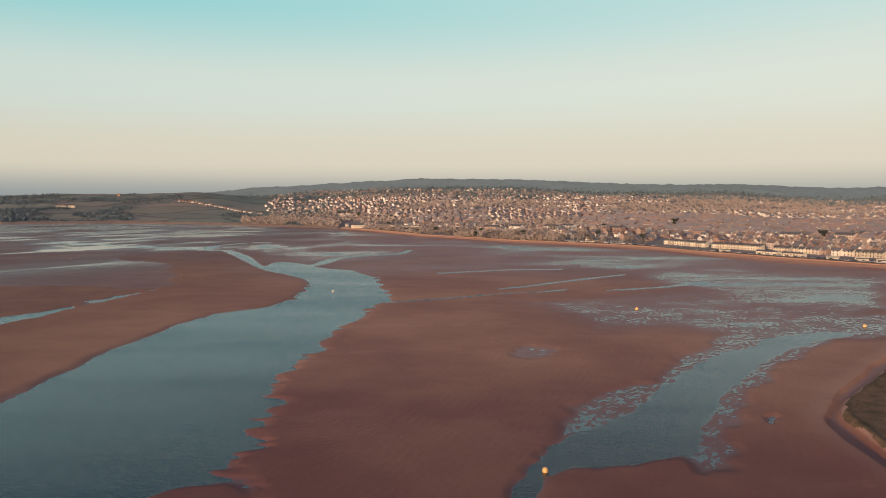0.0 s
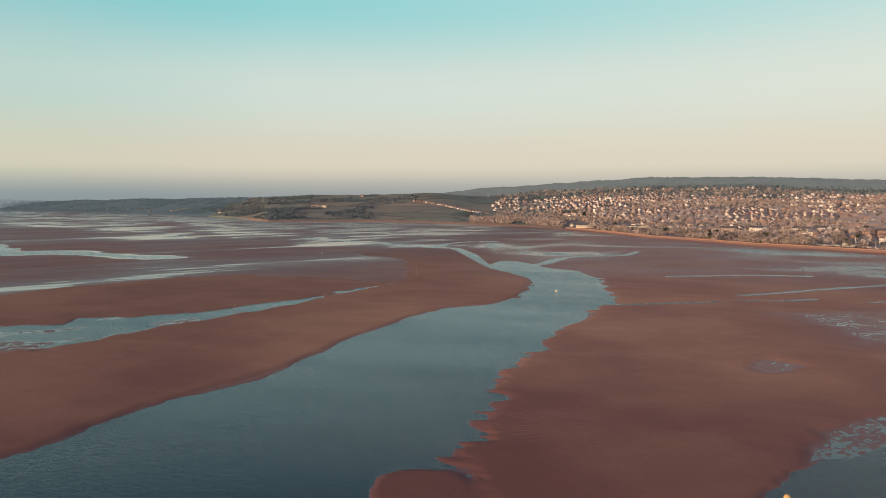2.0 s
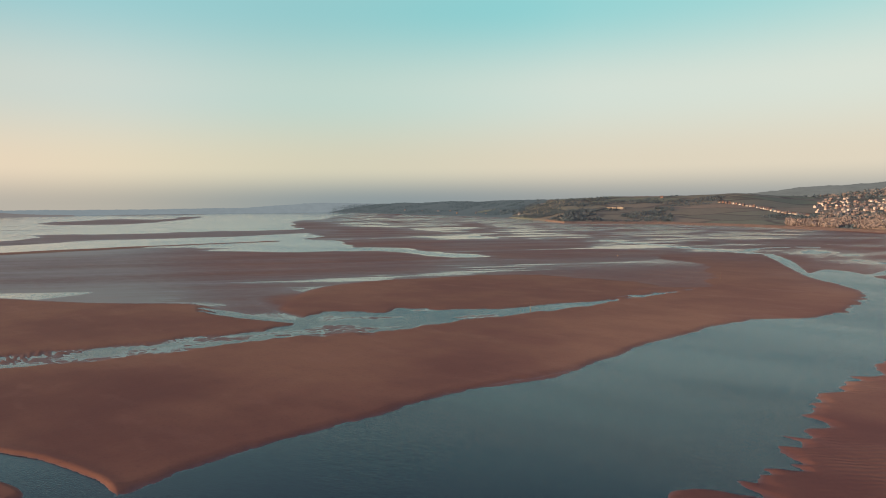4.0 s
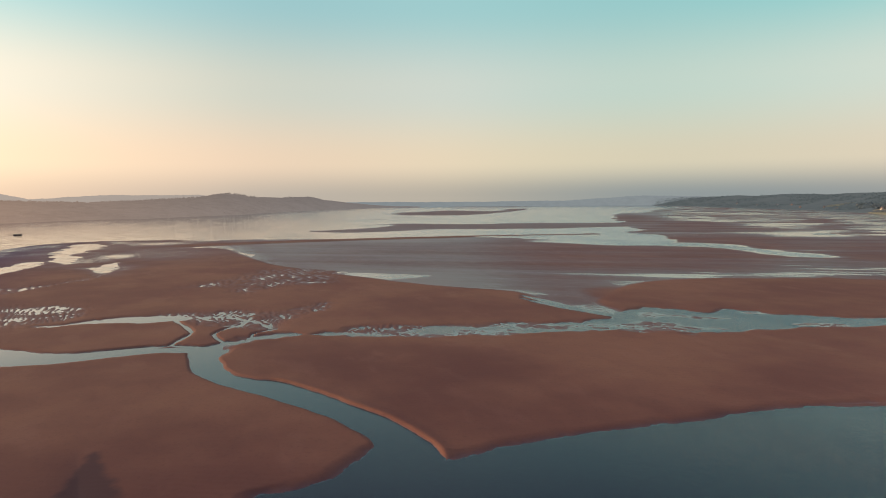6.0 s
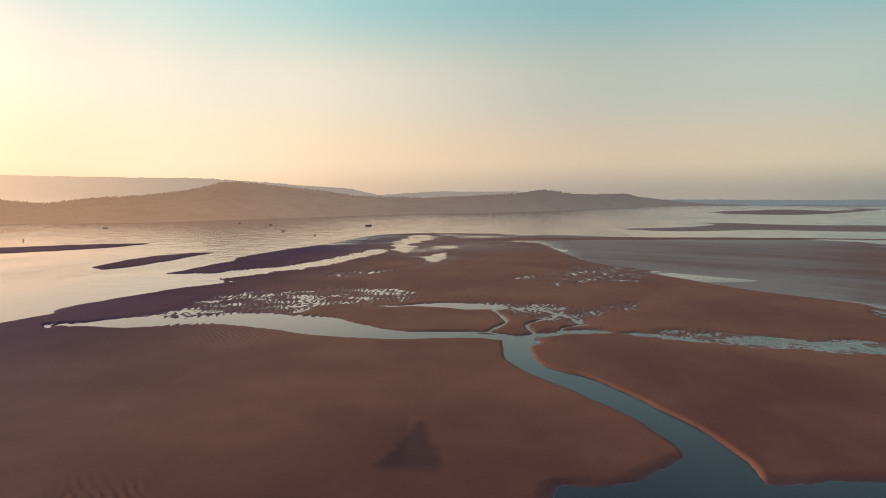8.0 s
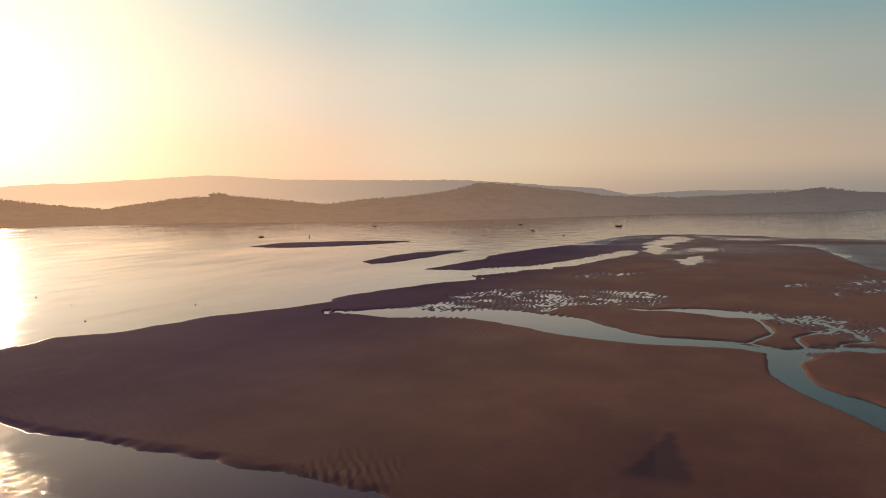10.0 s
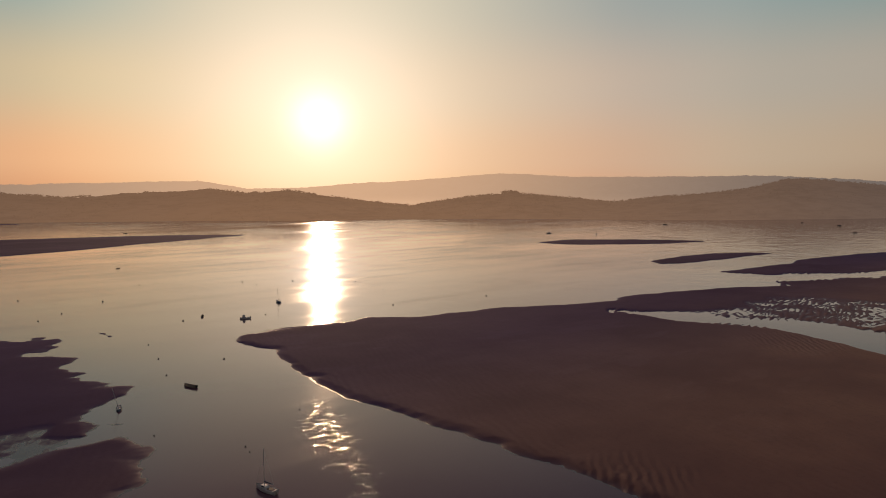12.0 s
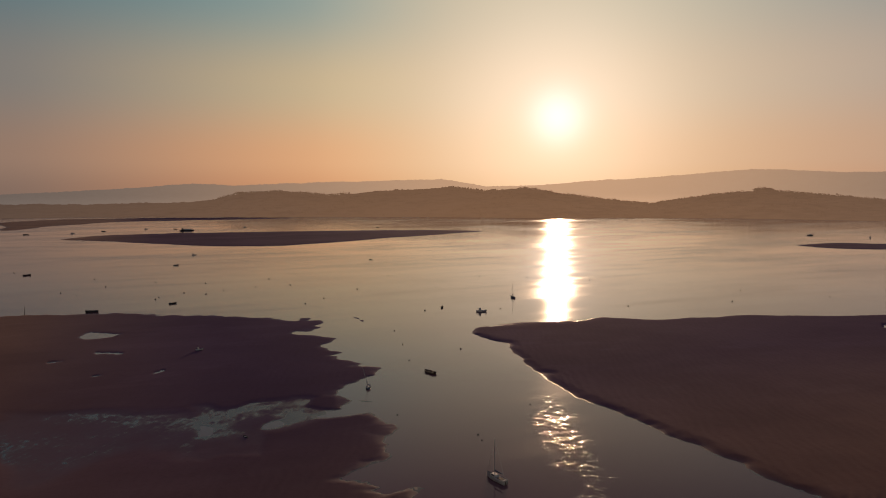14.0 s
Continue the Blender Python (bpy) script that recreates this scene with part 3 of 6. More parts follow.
SOUTH_REACH = [
    (-175.6, -253.9), (-163, -256.9), (-136.5, -259.3), (-126.2, -250.6), (-125.5, -238.4), (-129.2, -225),
    (-122.5, -213.4), (-115.4, -181.7), (-111.7, -161.3), (-111.7, -148.3), (-112.4, -135.5), (-112.3, -119.8),
    (-113.2, -104.4), (-113.9, -91.4), (-114.1, -85.4), (-110.8, -65.4), (-109.9, -58.6), (-70, 0), (-5, -40),
    (-28, -95), (-46.6, -115), (-48, -119.9), (-41.2, -123), (-42.5, -130.5), (-48.2, -134.5), (-52.2, -141.8),
    (-53.5, -149.3), (-57.9, -155.2), (-56.2, -160.7), (-59.7, -166.2), (-51.3, -173.3), (-61.7, -171.7),
    (-62.4, -178.3), (-56.4, -186), (-60.6, -197.2), (-69.9, -201.6), (-68.6, -215), (-65.7, -227.8),
    (-68.5, -238.9), (-66.5, -257),
] + [
    (-66.6, -281.7), (-74.9, -297.6), (-68.7, -309.9), (-46.6, -327.1), (-28.2, -341), (-8.9, -348.5),
    (15.2, -365.3), (42.2, -380.1), (55.9, -379.7),
]
NORTH_REACH = [
    (-137.3, -258.2), (-151.5, -261.6), (-167, -254.1), (-178.4, -251.2), (-192.9, -254.6), (-207.8, -242.6),
    (-224.2, -237.8), (-252.3, -233.3), (-270.4, -223.9), (-292.6, -212.4), (-319.1, -204.4), (-333.6, -209.9),
    (-368, -200), (-414, -183), (-441, -164), (-462, -184), (-484, -226), (-524, -225), (-597, -217), (-630, -223),
    (-722, -209), (-824, -185), (-922, -170), (-1029, -140), (-1072, -76), (-1045, 27), (-1036, 15), (-1034, 79),
    (-1032, 149), (-987, 260), (-931, 390), (-866, 482), (-760, 517), (-660, 540),
]
ESTUARY = NORTH_REACH[::-1] + SOUTH_REACH + [
    (300, -420), (1300, -700), (1500, -3000), (-1500, -4600), (-4700, -1500), (-5000, 2300), (-3600, 2500), (-1500, 1080)]
ISLE_A = [
    (-662, -538), (-730, -546), (-773, -505), (-812, -441), (-819, -393), (-739, -409), (-678, -450), (-649, -494),
]
ISLE_B = [
    (-532, -310), (-582, -316), (-636, -313), (-681, -289), (-683, -263), (-611, -268), (-536, -275), (-511, -291),
]
ISLE_C = [
    (93, -1044), (35, -1133), (-58, -1153), (-165, -1132), (-314, -1111), (-451, -1056), (-516, -977), (-432, -928),
    (-325, -875), (-232, -821), (-159, -794), (-93, -808), (-43, -865), (18, -966),
]
ISLE_D = [
    (-1201, 238), (-1272, 316), (-1373, 430), (-1481, 489), (-1390, 608), (-1377, 797), (-1237, 979), (-1096, 896),
    (-1062, 761), (-1075, 622), (-1127, 514), (-1154, 441), (-1120, 350), (-1109, 275),
]
ISLE_E = [
    (-2408, 761), (-2752, 956), (-2992, 1254), (-2735, 1330), (-3092, 1597), (-3011, 1679), (-2173, 1035),
    (-2127, 852), (-2213, 750),
]
ISLE_F = [
    (-91.5, -308.8), (-95.3, -302), (-94.5, -292.8), (-91.3, -292.8),
]
ISLE_G = [
    (263, -1853), (141, -2051), (-33, -2051), (-271, -1960), (-421, -1808), (-244, -1763), (-114, -1751),
    (13, -1743), (71, -1630), (140, -1488), (196, -1374),
]
LOW_STREAM = [
    (-785, 438), (-770, 524), (-699, 562), (-641, 605), (-529, 581), (-450, 573), (-467, 536), (-572, 548),
    (-636, 520), (-686, 466),
]
PLAIN = [
    (-329, 244), (-346, 302), (-323, 355), (-303, 416), (-255, 416), (-223, 408), (-198, 396), (-210.9, 334.8),
    (-230.3, 294.1), (-254.5, 259.7), (-285.1, 229.6),
]
SHEET_POOL = [
    (150, 521), (177, 537), (212, 505), (257, 498), (295, 464), (226, 354), (212, 363), (182, 363), (166, 395),
    (157, 434), (149, 464),
]
SPECKLE = [
    (35.3, 373.3), (68.3, 388.4), (103, 402), (142, 420), (181, 407), (202, 373), (226, 354), (181.3, 283.2),
    (157, 276.2), (137.8, 273.9), (99.3, 235.1), (87.8, 235.1), (113.2, 273.9), (94.3, 291.9), (59.7, 285.6),
    (49.4, 344.5),
]
RUNNEL = [
    (12.6, 125.6), (17.4, 139.2), (23.2, 149.4), (30.9, 158.5), (41, 167.9), (53.3, 181.9), (66.7, 202.6),
    (83.9, 227), (101.7, 245.5), (116.7, 258.9), (131.1, 273.9), (155.3, 285.6), (165.6, 283.2), (144.5, 269.5),
    (114.9, 243.7), (94, 218), (80.5, 199.6), (68.3, 177.9), (59.1, 160.5), (54.1, 149.4), (49.5, 147.4),
    (38.4, 142.2), (26.3, 140.4), (20.4, 136.2), (16.3, 125.6),
]
RUNNEL_EDGE = [
    (12.1, 125.6), (16, 136.8), (19.4, 145.4), (22.5, 154.7), (27.4, 169.6), (32.3, 181.9), (45.5, 197.2),
    (54.4, 203.2), (69, 218), (89.3, 247.4), (104, 267.3), (128.4, 288.1), (155.5, 309.5), (191.3, 327.7),
    (220.1, 331), (188.8, 283.2), (157.7, 269.5), (132.8, 247.4), (110.5, 222.4), (92.8, 203.3), (82.8, 191.4),
    (73.6, 173.2), (64, 151.2), (57.4, 139.8), (51.9, 137.4), (50.2, 144.1), (37.7, 139.8), (25.8, 138), (20.1, 134),
    (16.8, 125.6),
]
POOL_P = [
    (24.9, 251), (31.2, 260.9), (38.9, 255.9), (43.3, 251.1), (35.3, 238.4), (27.5, 238.4),
]
POOL_Q = [
    (80.8, 173.2), (84.4, 175.6), (84.6, 172.3), (80.4, 167.9),
]
DUNE = [
    (183.4, 268.4), (155.3, 242), (119.5, 203.3), (101.5, 181.9), (93.6, 168.8), (90.4, 157.4), (89.7, 145.4),
    (89.3, 128.7), (106, 125.7), (227.4, 274),
]
DUNE_GRASS = [
    (172, 245.6), (139.3, 216.6), (118, 193.7), (106.9, 181.9), (100.1, 169.7), (97.6, 158.5), (94.8, 136.8),
    (103.8, 128.2), (194.7, 243.8),
]
BANK_POOLS = [
    (-14.8, -191.4), (-21.6, -184.6), (-31.1, -189.6), (-38.4, -187.3), (-44.2, -188), (-45.2, -185.4),
    (-40.4, -179), (-47.9, -171.5), (-53, -172.4), (-58.8, -169.4), (-48, -166.7), (-41.1, -169.2), (-32.8, -171.4),
    (-27, -166.4), (-24.9, -147.4), (-18, -152.8), (-11.4, -153.9),
]
BANK_FLATS = [
    (31.3, -205.1), (15.8, -201.4), (2.5, -195.2), (-12, -187.4), (-24.4, -185.8), (-40.8, -179.3), (-50.4, -170.5),
    (-40.9, -167.9), (-31.9, -164.6), (-21.2, -162.2), (-17.9, -155.9), (-8.4, -153), (-0.9, -161.9), (12.9, -157.8),
    (24.1, -153.8),
]
BANK_POOL = [
    (19.6, -309.9), (15.5, -316.9), (9.1, -311.2), (3.7, -307.3), (8.9, -302.3), (16.9, -302.5),
]
STREAMS = [
    ([(11.6, -272.9), (6.8, -270.6), (4.2, -268.5)], 1.0), ([(25.1, -263.5), (21.8, -263.7)], 1.1), ([(-6.2, -233.9), (-8.4, -236.0)], 1.0), ([(11.4, -237.6), (8.8, -237.1)], 0.6),
    ([
    (-25.5, 373.2), (5.1, 388.4), (32, 405), (59, 415), (75, 425),
], 3.0), ([
    (35, 428), (60, 448), (87, 473), (131, 509),
], 2.8), ([
    (-2, 521), (24, 533), (51, 546), (92, 550),
], 3.6),
    ([
    (-122, 564), (-105, 594), (-98, 662), (-70, 690), (-44, 710), (-37, 756),
], 5.5), ([
    (-502, 896), (-381, 831), (-301, 783), (-245, 757),
], 6.0), ([
    (-263, 769), (-270, 833), (-249, 880), (-221, 893),
], 5.0),
    ([
    (98, 420), (141, 439), (175, 464),
], 3.2), ([
    (-347.5, 2.7), (-323.5, 8.3), (-305.5, 10.5), (-292.4, 5.8), (-282.8, 2.1),
], 1.3), ([
    (-301.5, 42.3), (-317.7, 40.1), (-327.6, 35.2), (-338.2, 28.9), (-346.3, 16.8),
], 1.0),
    ([
    (-277.7, 21.4), (-298, 18.6), (-311.4, 26.5), (-315.4, 31.3), (-334, 38.1),
], 1.0), ([
    (-270.2, 16.4), (-280.2, 4.4), (-282.5, -9.4), (-281.1, -23.1), (-279, -41),
], 1.8), ([
    (-280.5, 32), (-292.8, 33.9), (-300, 44.1),
], 1.0), ([
    (-345.7, 188.2), (-317.7, 188.6), (-290.8, 189), (-272.4, 193.1), (-260.5, 194.3),
], 3.4), ([
    (-335.9, 182.8), (-299.8, 184.6), (-282.1, 189.9), (-268.4, 193.5),
], 2.4),
]
RIM = [
    (-904, 32), (-931, 164), (-937, 304), (-926, 451), (-895, 604),
]
CREST = [
    (-213.5, 31.8), (-197.6, 39.4), (-181.4, 45.5), (-167.3, 50.8), (-151, 54.1), (-136.7, 54.2),
]
BARS = [
    (-1360, 382), (-1437, 579), (-1552, 807), (-1788, 1203), (-2224, 1768), (-3200, 2710), (-4010, 2986),
    (-4235, 2657), (-4435, 2308), (-4606, 1945), (-3683, 1222), (-2673, 707), (-1982, 429),
]
COMB = [
    (-291.1, 71.7), (-291.3, 86.2), (-281.9, 107), (-277.8, 128.8), (-271.4, 148.9), (-261.4, 161.2),
    (-254.5, 139.7), (-260.1, 120.7), (-266, 101), (-273.2, 80.9), (-280, 68.9),
]
HOLLOW = [
    (-136, -19.2), (-151, -20.4), (-162.8, -20.1), (-167.1, -17.9), (-161.5, -15.5), (-145.4, -11.7), (-132.6, -7.9),
]


# ---------------------------------------------------------------- numbers over many points at once
def smooth(lo, hi, v):
    t = np.clip((v - lo) / (hi - lo + 0.0), 0, 1)
    return t * t * (3 - 2 * t)


def hashed(ix, iy, seed):
    h = (ix.astype(np.uint32) * np.uint32(374761393) + iy.astype(np.uint32) * np.uint32(668265263) + np.uint32(seed * 974711 % 4294967291))
    h = (h ^ (h >> np.uint32(13))) * np.uint32(1274126177)
    return ((h ^ (h >> np.uint32(16))) & np.uint32(0xFFFF)).astype(np.float32) / 32767.5 - 1


def grain2(x, y, size, seed=0, octaves=3):
    """Smooth noise from about -1 to 1, with features of that size in metres."""
    total, amp, norm = 0.0, 1.0, 0.0
    for k in range(octaves):
        u, v = x / size, y / size
        iu, iv = np.floor(u).astype(np.int64), np.floor(v).astype(np.int64)
        fu, fv = (u - iu).astype(np.float32), (v - iv).astype(np.float32)
        fu, fv = fu * fu * (3 - 2 * fu), fv * fv * (3 - 2 * fv)
        a, b = hashed(iu, iv, seed + k), hashed(iu + 1, iv, seed + k)
        c, d = hashed(iu, iv + 1, seed + k), hashed(iu + 1, iv + 1, seed + k)
        total = total + amp * ((a * (1 - fu) + b * fu) * (1 - fv) + (c * (1 - fu) + d * fu) * fv)
        norm, amp, size = norm + amp, amp * 0.5, size * 0.5
    return total / norm


def rounded(points, closed, cuts=3):
    """The points on a smooth curve through the given ones."""
    p, n, out = np.array(points, float), len(points), []
    for i in range(n if closed else n - 1):
        q = [p[(i + k) % n] if closed else p[min(max(i + k, 0), n - 1)] for k in (-1, 0, 1, 2)]
        for s in np.arange(cuts) / cuts:
            m1, m2 = (q[2] - q[0]) * 0.35, (q[3] - q[1]) * 0.35
            out.append((2 * s**3 - 3 * s * s + 1) * q[1] + (s**3 - 2 * s * s + s) * m1 + (3 * s * s - 2 * s**3) * q[2] + (s**3 - s * s) * m2)
    if not closed:
        out.append(p[-1])
    return np.array(out)


def depth_inside(points, x, y, closed=True):
    """Metres inside the outline (negative outside); for an open line minus the distance to it."""
    p = rounded(points, closed)
    best, inside = np.full(len(x), 1e12), np.zeros(len(x), bool)
    for i in range(len(p) if closed else len(p) - 1):
        (ax, ay), (bx, by) = p[i], p[(i + 1) % len(p)]
        dx, dy = bx - ax, by - ay
        t = np.clip(((x - ax) * dx + (y - ay) * dy) / (dx * dx + dy * dy + 1e-9), 0, 1)
        best = np.minimum(best, (x - ax - t * dx)**2 + (y - ay - t * dy)**2)
        if closed and ay != by:
            inside ^= ((ay > y) != (by > y)) & (x < ax + (y - ay) * dx / dy)
    d = np.sqrt(best)
    return np.where(inside, d, -d)


def bearing_of(x, y):
    b = np.degrees(np.arctan2(-x, y))
    return np.where(b < -100, b + 360, b)


def shore_distance(b):
    e = np.array([(-100, 620), (-60, 600), *EAST_SHORE, (56, 9000)])
    v = np.array([(60, 9000), *WEST_SHORE, (205, 2300), (230, 1500), (259.9, 700)])
    return np.where(b < 58, np.interp(b, e[:, 0], e[:, 1]), np.interp(b, v[:, 0], v[:, 1]))


def land_height(x, y):
    """Height of the town's hill and the fields, from the shore to the ridge."""
    b, r = bearing_of(x, y), np.hypot(x, y)
    s = shore_distance(b)
    e = np.array([(-100, 0.6), (-50, 0.8), *EAST_SKY, (60, 0.0), (260, 0.0)])
    crest = np.where(b < 10, 2900.0, np.minimum(2900 * smooth(22, 10, b) + (s + 850) * smooth(10, 22, b), 4900))
    top = EYE_HEIGHT + crest * np.tan(np.radians(np.interp(b, e[:, 0], e[:, 1]))) - 8 - np.where(b < 14, 26.0, 26.0 * smooth(20, 14, b))
    t = np.clip((r - s - 12) / np.maximum(crest - s, 200), 0, 1.25)
    rise = np.where(t < 1, t**1.15, 1 - (t - 1) * 1.5)
    return 3.2 + (top - 3.2) * rise + grain2(x, y, 260, 5) * 9 * np.clip(t * 2, 0, 1) + grain2(x, y, 60, 6) * 1.5 * np.clip(t * 3, 0, 1)


FEATURES = [  # outline, level, half width of the edge, raggedness, size of the rags
    (WET_FLAT, "flat", 3.5, 5.0, 60), (SPOTS, "spots", 12.0, 10.0, 25), (BRANCH_FIELD, "comb", 6.0, 6.0, 14),
    (POOL_FIELD, "pools", 20.0, 20.0, 60), (PLAIN, 0.40, 24.0, 22.0, 60),
    (SPECKLE, "speckle", 16.0, 18.0, 30), (SHEET_POOL, "sheet", 14.0, 14.0, 40),
    (RIPPLES, "ripples", 7.0, 8.0, 15), (COMB, "ripples", 2.5, 2.0, 12),
    (MAIN_CHANNEL, -1.3, 4.0, 2.2, 9), (ARM, "arm", 2.0, 5.0, 9), (CREEK, -0.9, 1.6, 0.8, 9),
    (LEFT_POOL, -0.35, 2.2, 2.0, 12), (BRANCHES, -0.12, 1.5, 2.5, 10), (STREAK_A, -0.3, 4.0, 6.0, 16), (STREAK_B, "spots", 4.0, 7.0, 12),
    (POOL_N, -0.15, 8.0, 16.0, 24), (POOL_M, -0.2, 5.0, 8.0, 20), (RUNNEL_EDGE, "edge", 2.5, 7.0, 16), (RUNNEL, -0.35, 2.5, 2.0, 8), (POOL_P, "speckle", 3.0, 5.0, 6), (POOL_Q, -0.12, 1.2, 1.2, 3),
    (LOW_STREAM, -0.03, 12.0, 14.0, 60), (BANK_FLATS, "damp", 4.0, 7.0, 16), (BANK_POOLS, "bank", 1.6, 2.5, 8), (BANK_POOL, -0.15, 1.5, 1.5, 6),
    (ESTUARY, -1.5, 4.0, 3.0, 12), (BARS, "bars", 60.0, 60.0, 200),
    (ISLET, 0.35, 2.5, 1.5, 6), (ISLE_A, 0.35, 8.0, 6.0, 30), (ISLE_B, 0.35, 6.0, 5.0, 20), (ISLE_C, 0.4, 9.0, 9.0, 40),
    (ISLE_D, 0.09, 20.0, 30.0, 120), (ISLE_E, 0.10, 40.0, 40.0, 160), (ISLE_F, 0.2, 2.0, 1.5, 5), (ISLE_G, 0.35, 25.0, 20.0, 120), 
]


def level_of(kind, x, y):
    if not isinstance(kind, str):
        return kind
    if kind == "flat":
        u, v, b = 0.57 * x + 0.82 * y, 0.57 * y - 0.82 * x, bearing_of(x, y)
        return 0.078 + 0.06 * grain2(u * 0.35, v, 110, 11, 3) + 0.05 * grain2(u * 0.12, v, 34, 28, 3) + 0.06 * smooth(38, 46, b) * smooth(68, 57, b) + 0.035 * smooth(42, 36, b) - 0.03 * smooth(500, 1100, np.hypot(x, y))
    if kind == "spots":
        u = 0.26 * x - 0.97 * y + 12 * grain2(x, y, 20, 12)
        return 0.13 + 0.10 * np.sin(u * 2 * np.pi / 5.6) + 0.22 * grain2(x, y * 1.5, 12, 19, 3)
    if kind == "comb":
        u = 0.26 * x - 0.97 * y + 9 * grain2(x, y, 14, 12)
        return 0.11 + 0.11 * np.sin(u * 2 * np.pi / 3.6) + 0.26 * grain2(x, y, 9, 19, 3)
    if kind == "pools":
        return 0.08 + 0.20 * grain2(x, y, 45, 13, 3)
    if kind == "speckle":
        return 0.062 + 0.05 * grain2(x, y, 9, 14, 2) + 0.06 * grain2(x * 0.5, y, 30, 24, 2)
    if kind == "sheet":
        return 0.008 + 0.045 * grain2(x * 0.3, y, 18, 15, 3)
    if kind == "ripples":
        u = 0.26 * x - 0.97 * y + 8 * grain2(x, y, 14, 16)
        return 0.10 + 0.11 * np.sin(u * 2 * np.pi / 2.9) + 0.26 * grain2(x, y, 8, 17, 3)
    if kind == "edge":
        return 0.030 + 0.03 * grain2(x, y, 12, 29, 2)
    if kind == "bars":
        u, v = 0.45 * x + 0.89 * y, 0.45 * y - 0.89 * x
        return -0.16 + 0.42 * grain2(u * 0.16, v, 95, 39, 3)
    if kind == "arm":
        u, v = 0.57 * x + 0.82 * y, 0.57 * y - 0.82 * x
        return -0.05 + 0.16 * grain2(u * 0.4, v, 9, 25, 2)
    if kind == "damp":
        return 0.06 + 0.12 * grain2(x * 0.6, y, 17, 42, 4)
    if kind == "bank":
        return 0.062 + 0.13 * grain2(x, y, 14, 18, 4)
    return kind


def ground_height(x, y):
    b, r = bearing_of(x, y), np.hypot(x, y)
    town_side = smooth(-260, -60, x)
    far = smooth(420 - 60 * town_side, 850 - 260 * town_side, r)
    z = 0.50 - 0.425 * far + (0.10 - 0.05 * far) * grain2(x, y, 90, 1, 3) + (0.02 + (0.09 + 0.06 * town_side) * far) * grain2(x * (1 - 0.6 * town_side), y, 60, 2, 4)
    z = z - (z - 0.24) * smooth(-100, -75, x) * smooth(-50, -90, y) * smooth(60, 20, x)      # the low southern bank
    for points, level, width, rag, size in FEATURES:
        p = np.array(points)
        pad = width + rag + 25
        k = np.flatnonzero((x > p[:, 0].min() - pad) & (x < p[:, 0].max() + pad) & (y > p[:, 1].min() - pad) & (y < p[:, 1].max() + pad))
        if len(k) == 0:
            continue
        xs, ys = x[k], y[k]
        d = depth_inside(points, xs, ys) + rag * grain2(xs, ys, size, 21, 3)
        if points is MAIN_CHANNEL:        # the undercut eastern bank is toothed, and so is the southern mud bank
            d = d + smooth(-110, -75, xs) * (3.0 * grain2(xs, ys * 1.4, 9, 26, 3) + 4.2 * grain2(xs * 0.30, ys * 1.25, 5, 41, 2))
        if points is WET_FLAT:            # its eastern end frays out into the sand
            fray = smooth(47, 39, bearing_of(xs, ys))
            d = d + fray * (26 * grain2(xs, ys * 0.6, 36, 44, 5) - 9)
        if points is ESTUARY:
            rs, bs = np.hypot(xs, ys), bearing_of(xs, ys)
            upper = smooth(34, 44, bs) * smooth(93, 80, bs)          # the ebb has combed the upper estuary into long bars
            d = d + 90 * (1 - 0.8 * upper) * smooth(650, 1600, rs) * grain2(xs, ys, 260, 35, 4)
            d = d + 62 * upper * smooth(560, 900, rs) * grain2((0.57 * xs + 0.82 * ys) * 0.16, 0.57 * ys - 0.82 * xs, 70, 47, 4)
            d = d + 11.0 * smooth(-95, -70, xs) * smooth(-60, -110, ys) * grain2((0.966 * xs - 0.26 * ys) * 0.45, 0.26 * xs + 0.966 * ys, 15, 27, 6) + (1.0 + 1.8 * smooth(-95, -80, xs)) * grain2(xs, ys, 6, 36, 3)
        if points in (LEFT_POOL, STREAK_A, STREAK_B, BRANCHES):      # their edges run out between the sand ripples
            u = 0.26 * xs - 0.97 * ys + 7 * grain2(xs, ys, 16, 38)
            comb = 6.0 * np.clip(grain2(xs, ys, 20, 40, 2) + 0.25, 0, 0.7)
            if points is LEFT_POOL:
                comb = comb * smooth(-4, 10, np.hypot(xs, ys) - 316)
            d = d + comb * np.sin(u * 2 * np.pi / 4.2)
        m = smooth(-width, width, d)
        lay = level_of(level, xs, ys)
        if level == "flat":               # wettest along its seaward edge
            lay = lay - 0.085 * np.exp(-np.maximum(d, 0) / 38) * (1 - 0.8 * fray)
        elif not isinstance(level, str) and level < -1:
            lay = level * np.clip(0.14 + d / 40, 0.14, 1)
        z[k] = z[k] * (1 - m) + lay * m
    for points, width in STREAMS:
        p = np.array(points)
        k = np.flatnonzero((x > p[:, 0].min() - 40) & (x < p[:, 0].max() + 40) & (y > p[:, 1].min() - 40) & (y < p[:, 1].max() + 40))
        d = depth_inside(points, x[k], y[k], False) + width * 0.65 * grain2(x[k], y[k], width * 6, 22)
        m = smooth(-width * 1.1, -width * 0.2, d)
        z[k] = z[k] * (1 - m) - 0.3 * m
    k = np.flatnonzero((x > -1050) & (x < -780) & (y > -60) & (y < 720))
    rim = smooth(-36, -8, depth_inside(RIM, x[k], y[k], False) + 9 * grain2(x[k], y[k], 60, 46, 3))
    z[k] = z[k] * (1 - rim) + 0.30 * rim
    d = depth_inside(CREST, x, y, False)
    z = z + np.where(z > 0.05, 0.13 * smooth(-4.5, -0.8, d), 0)
    k = np.flatnonzero((x > -200) & (x < 0) & (y > -60) & (y < 120))
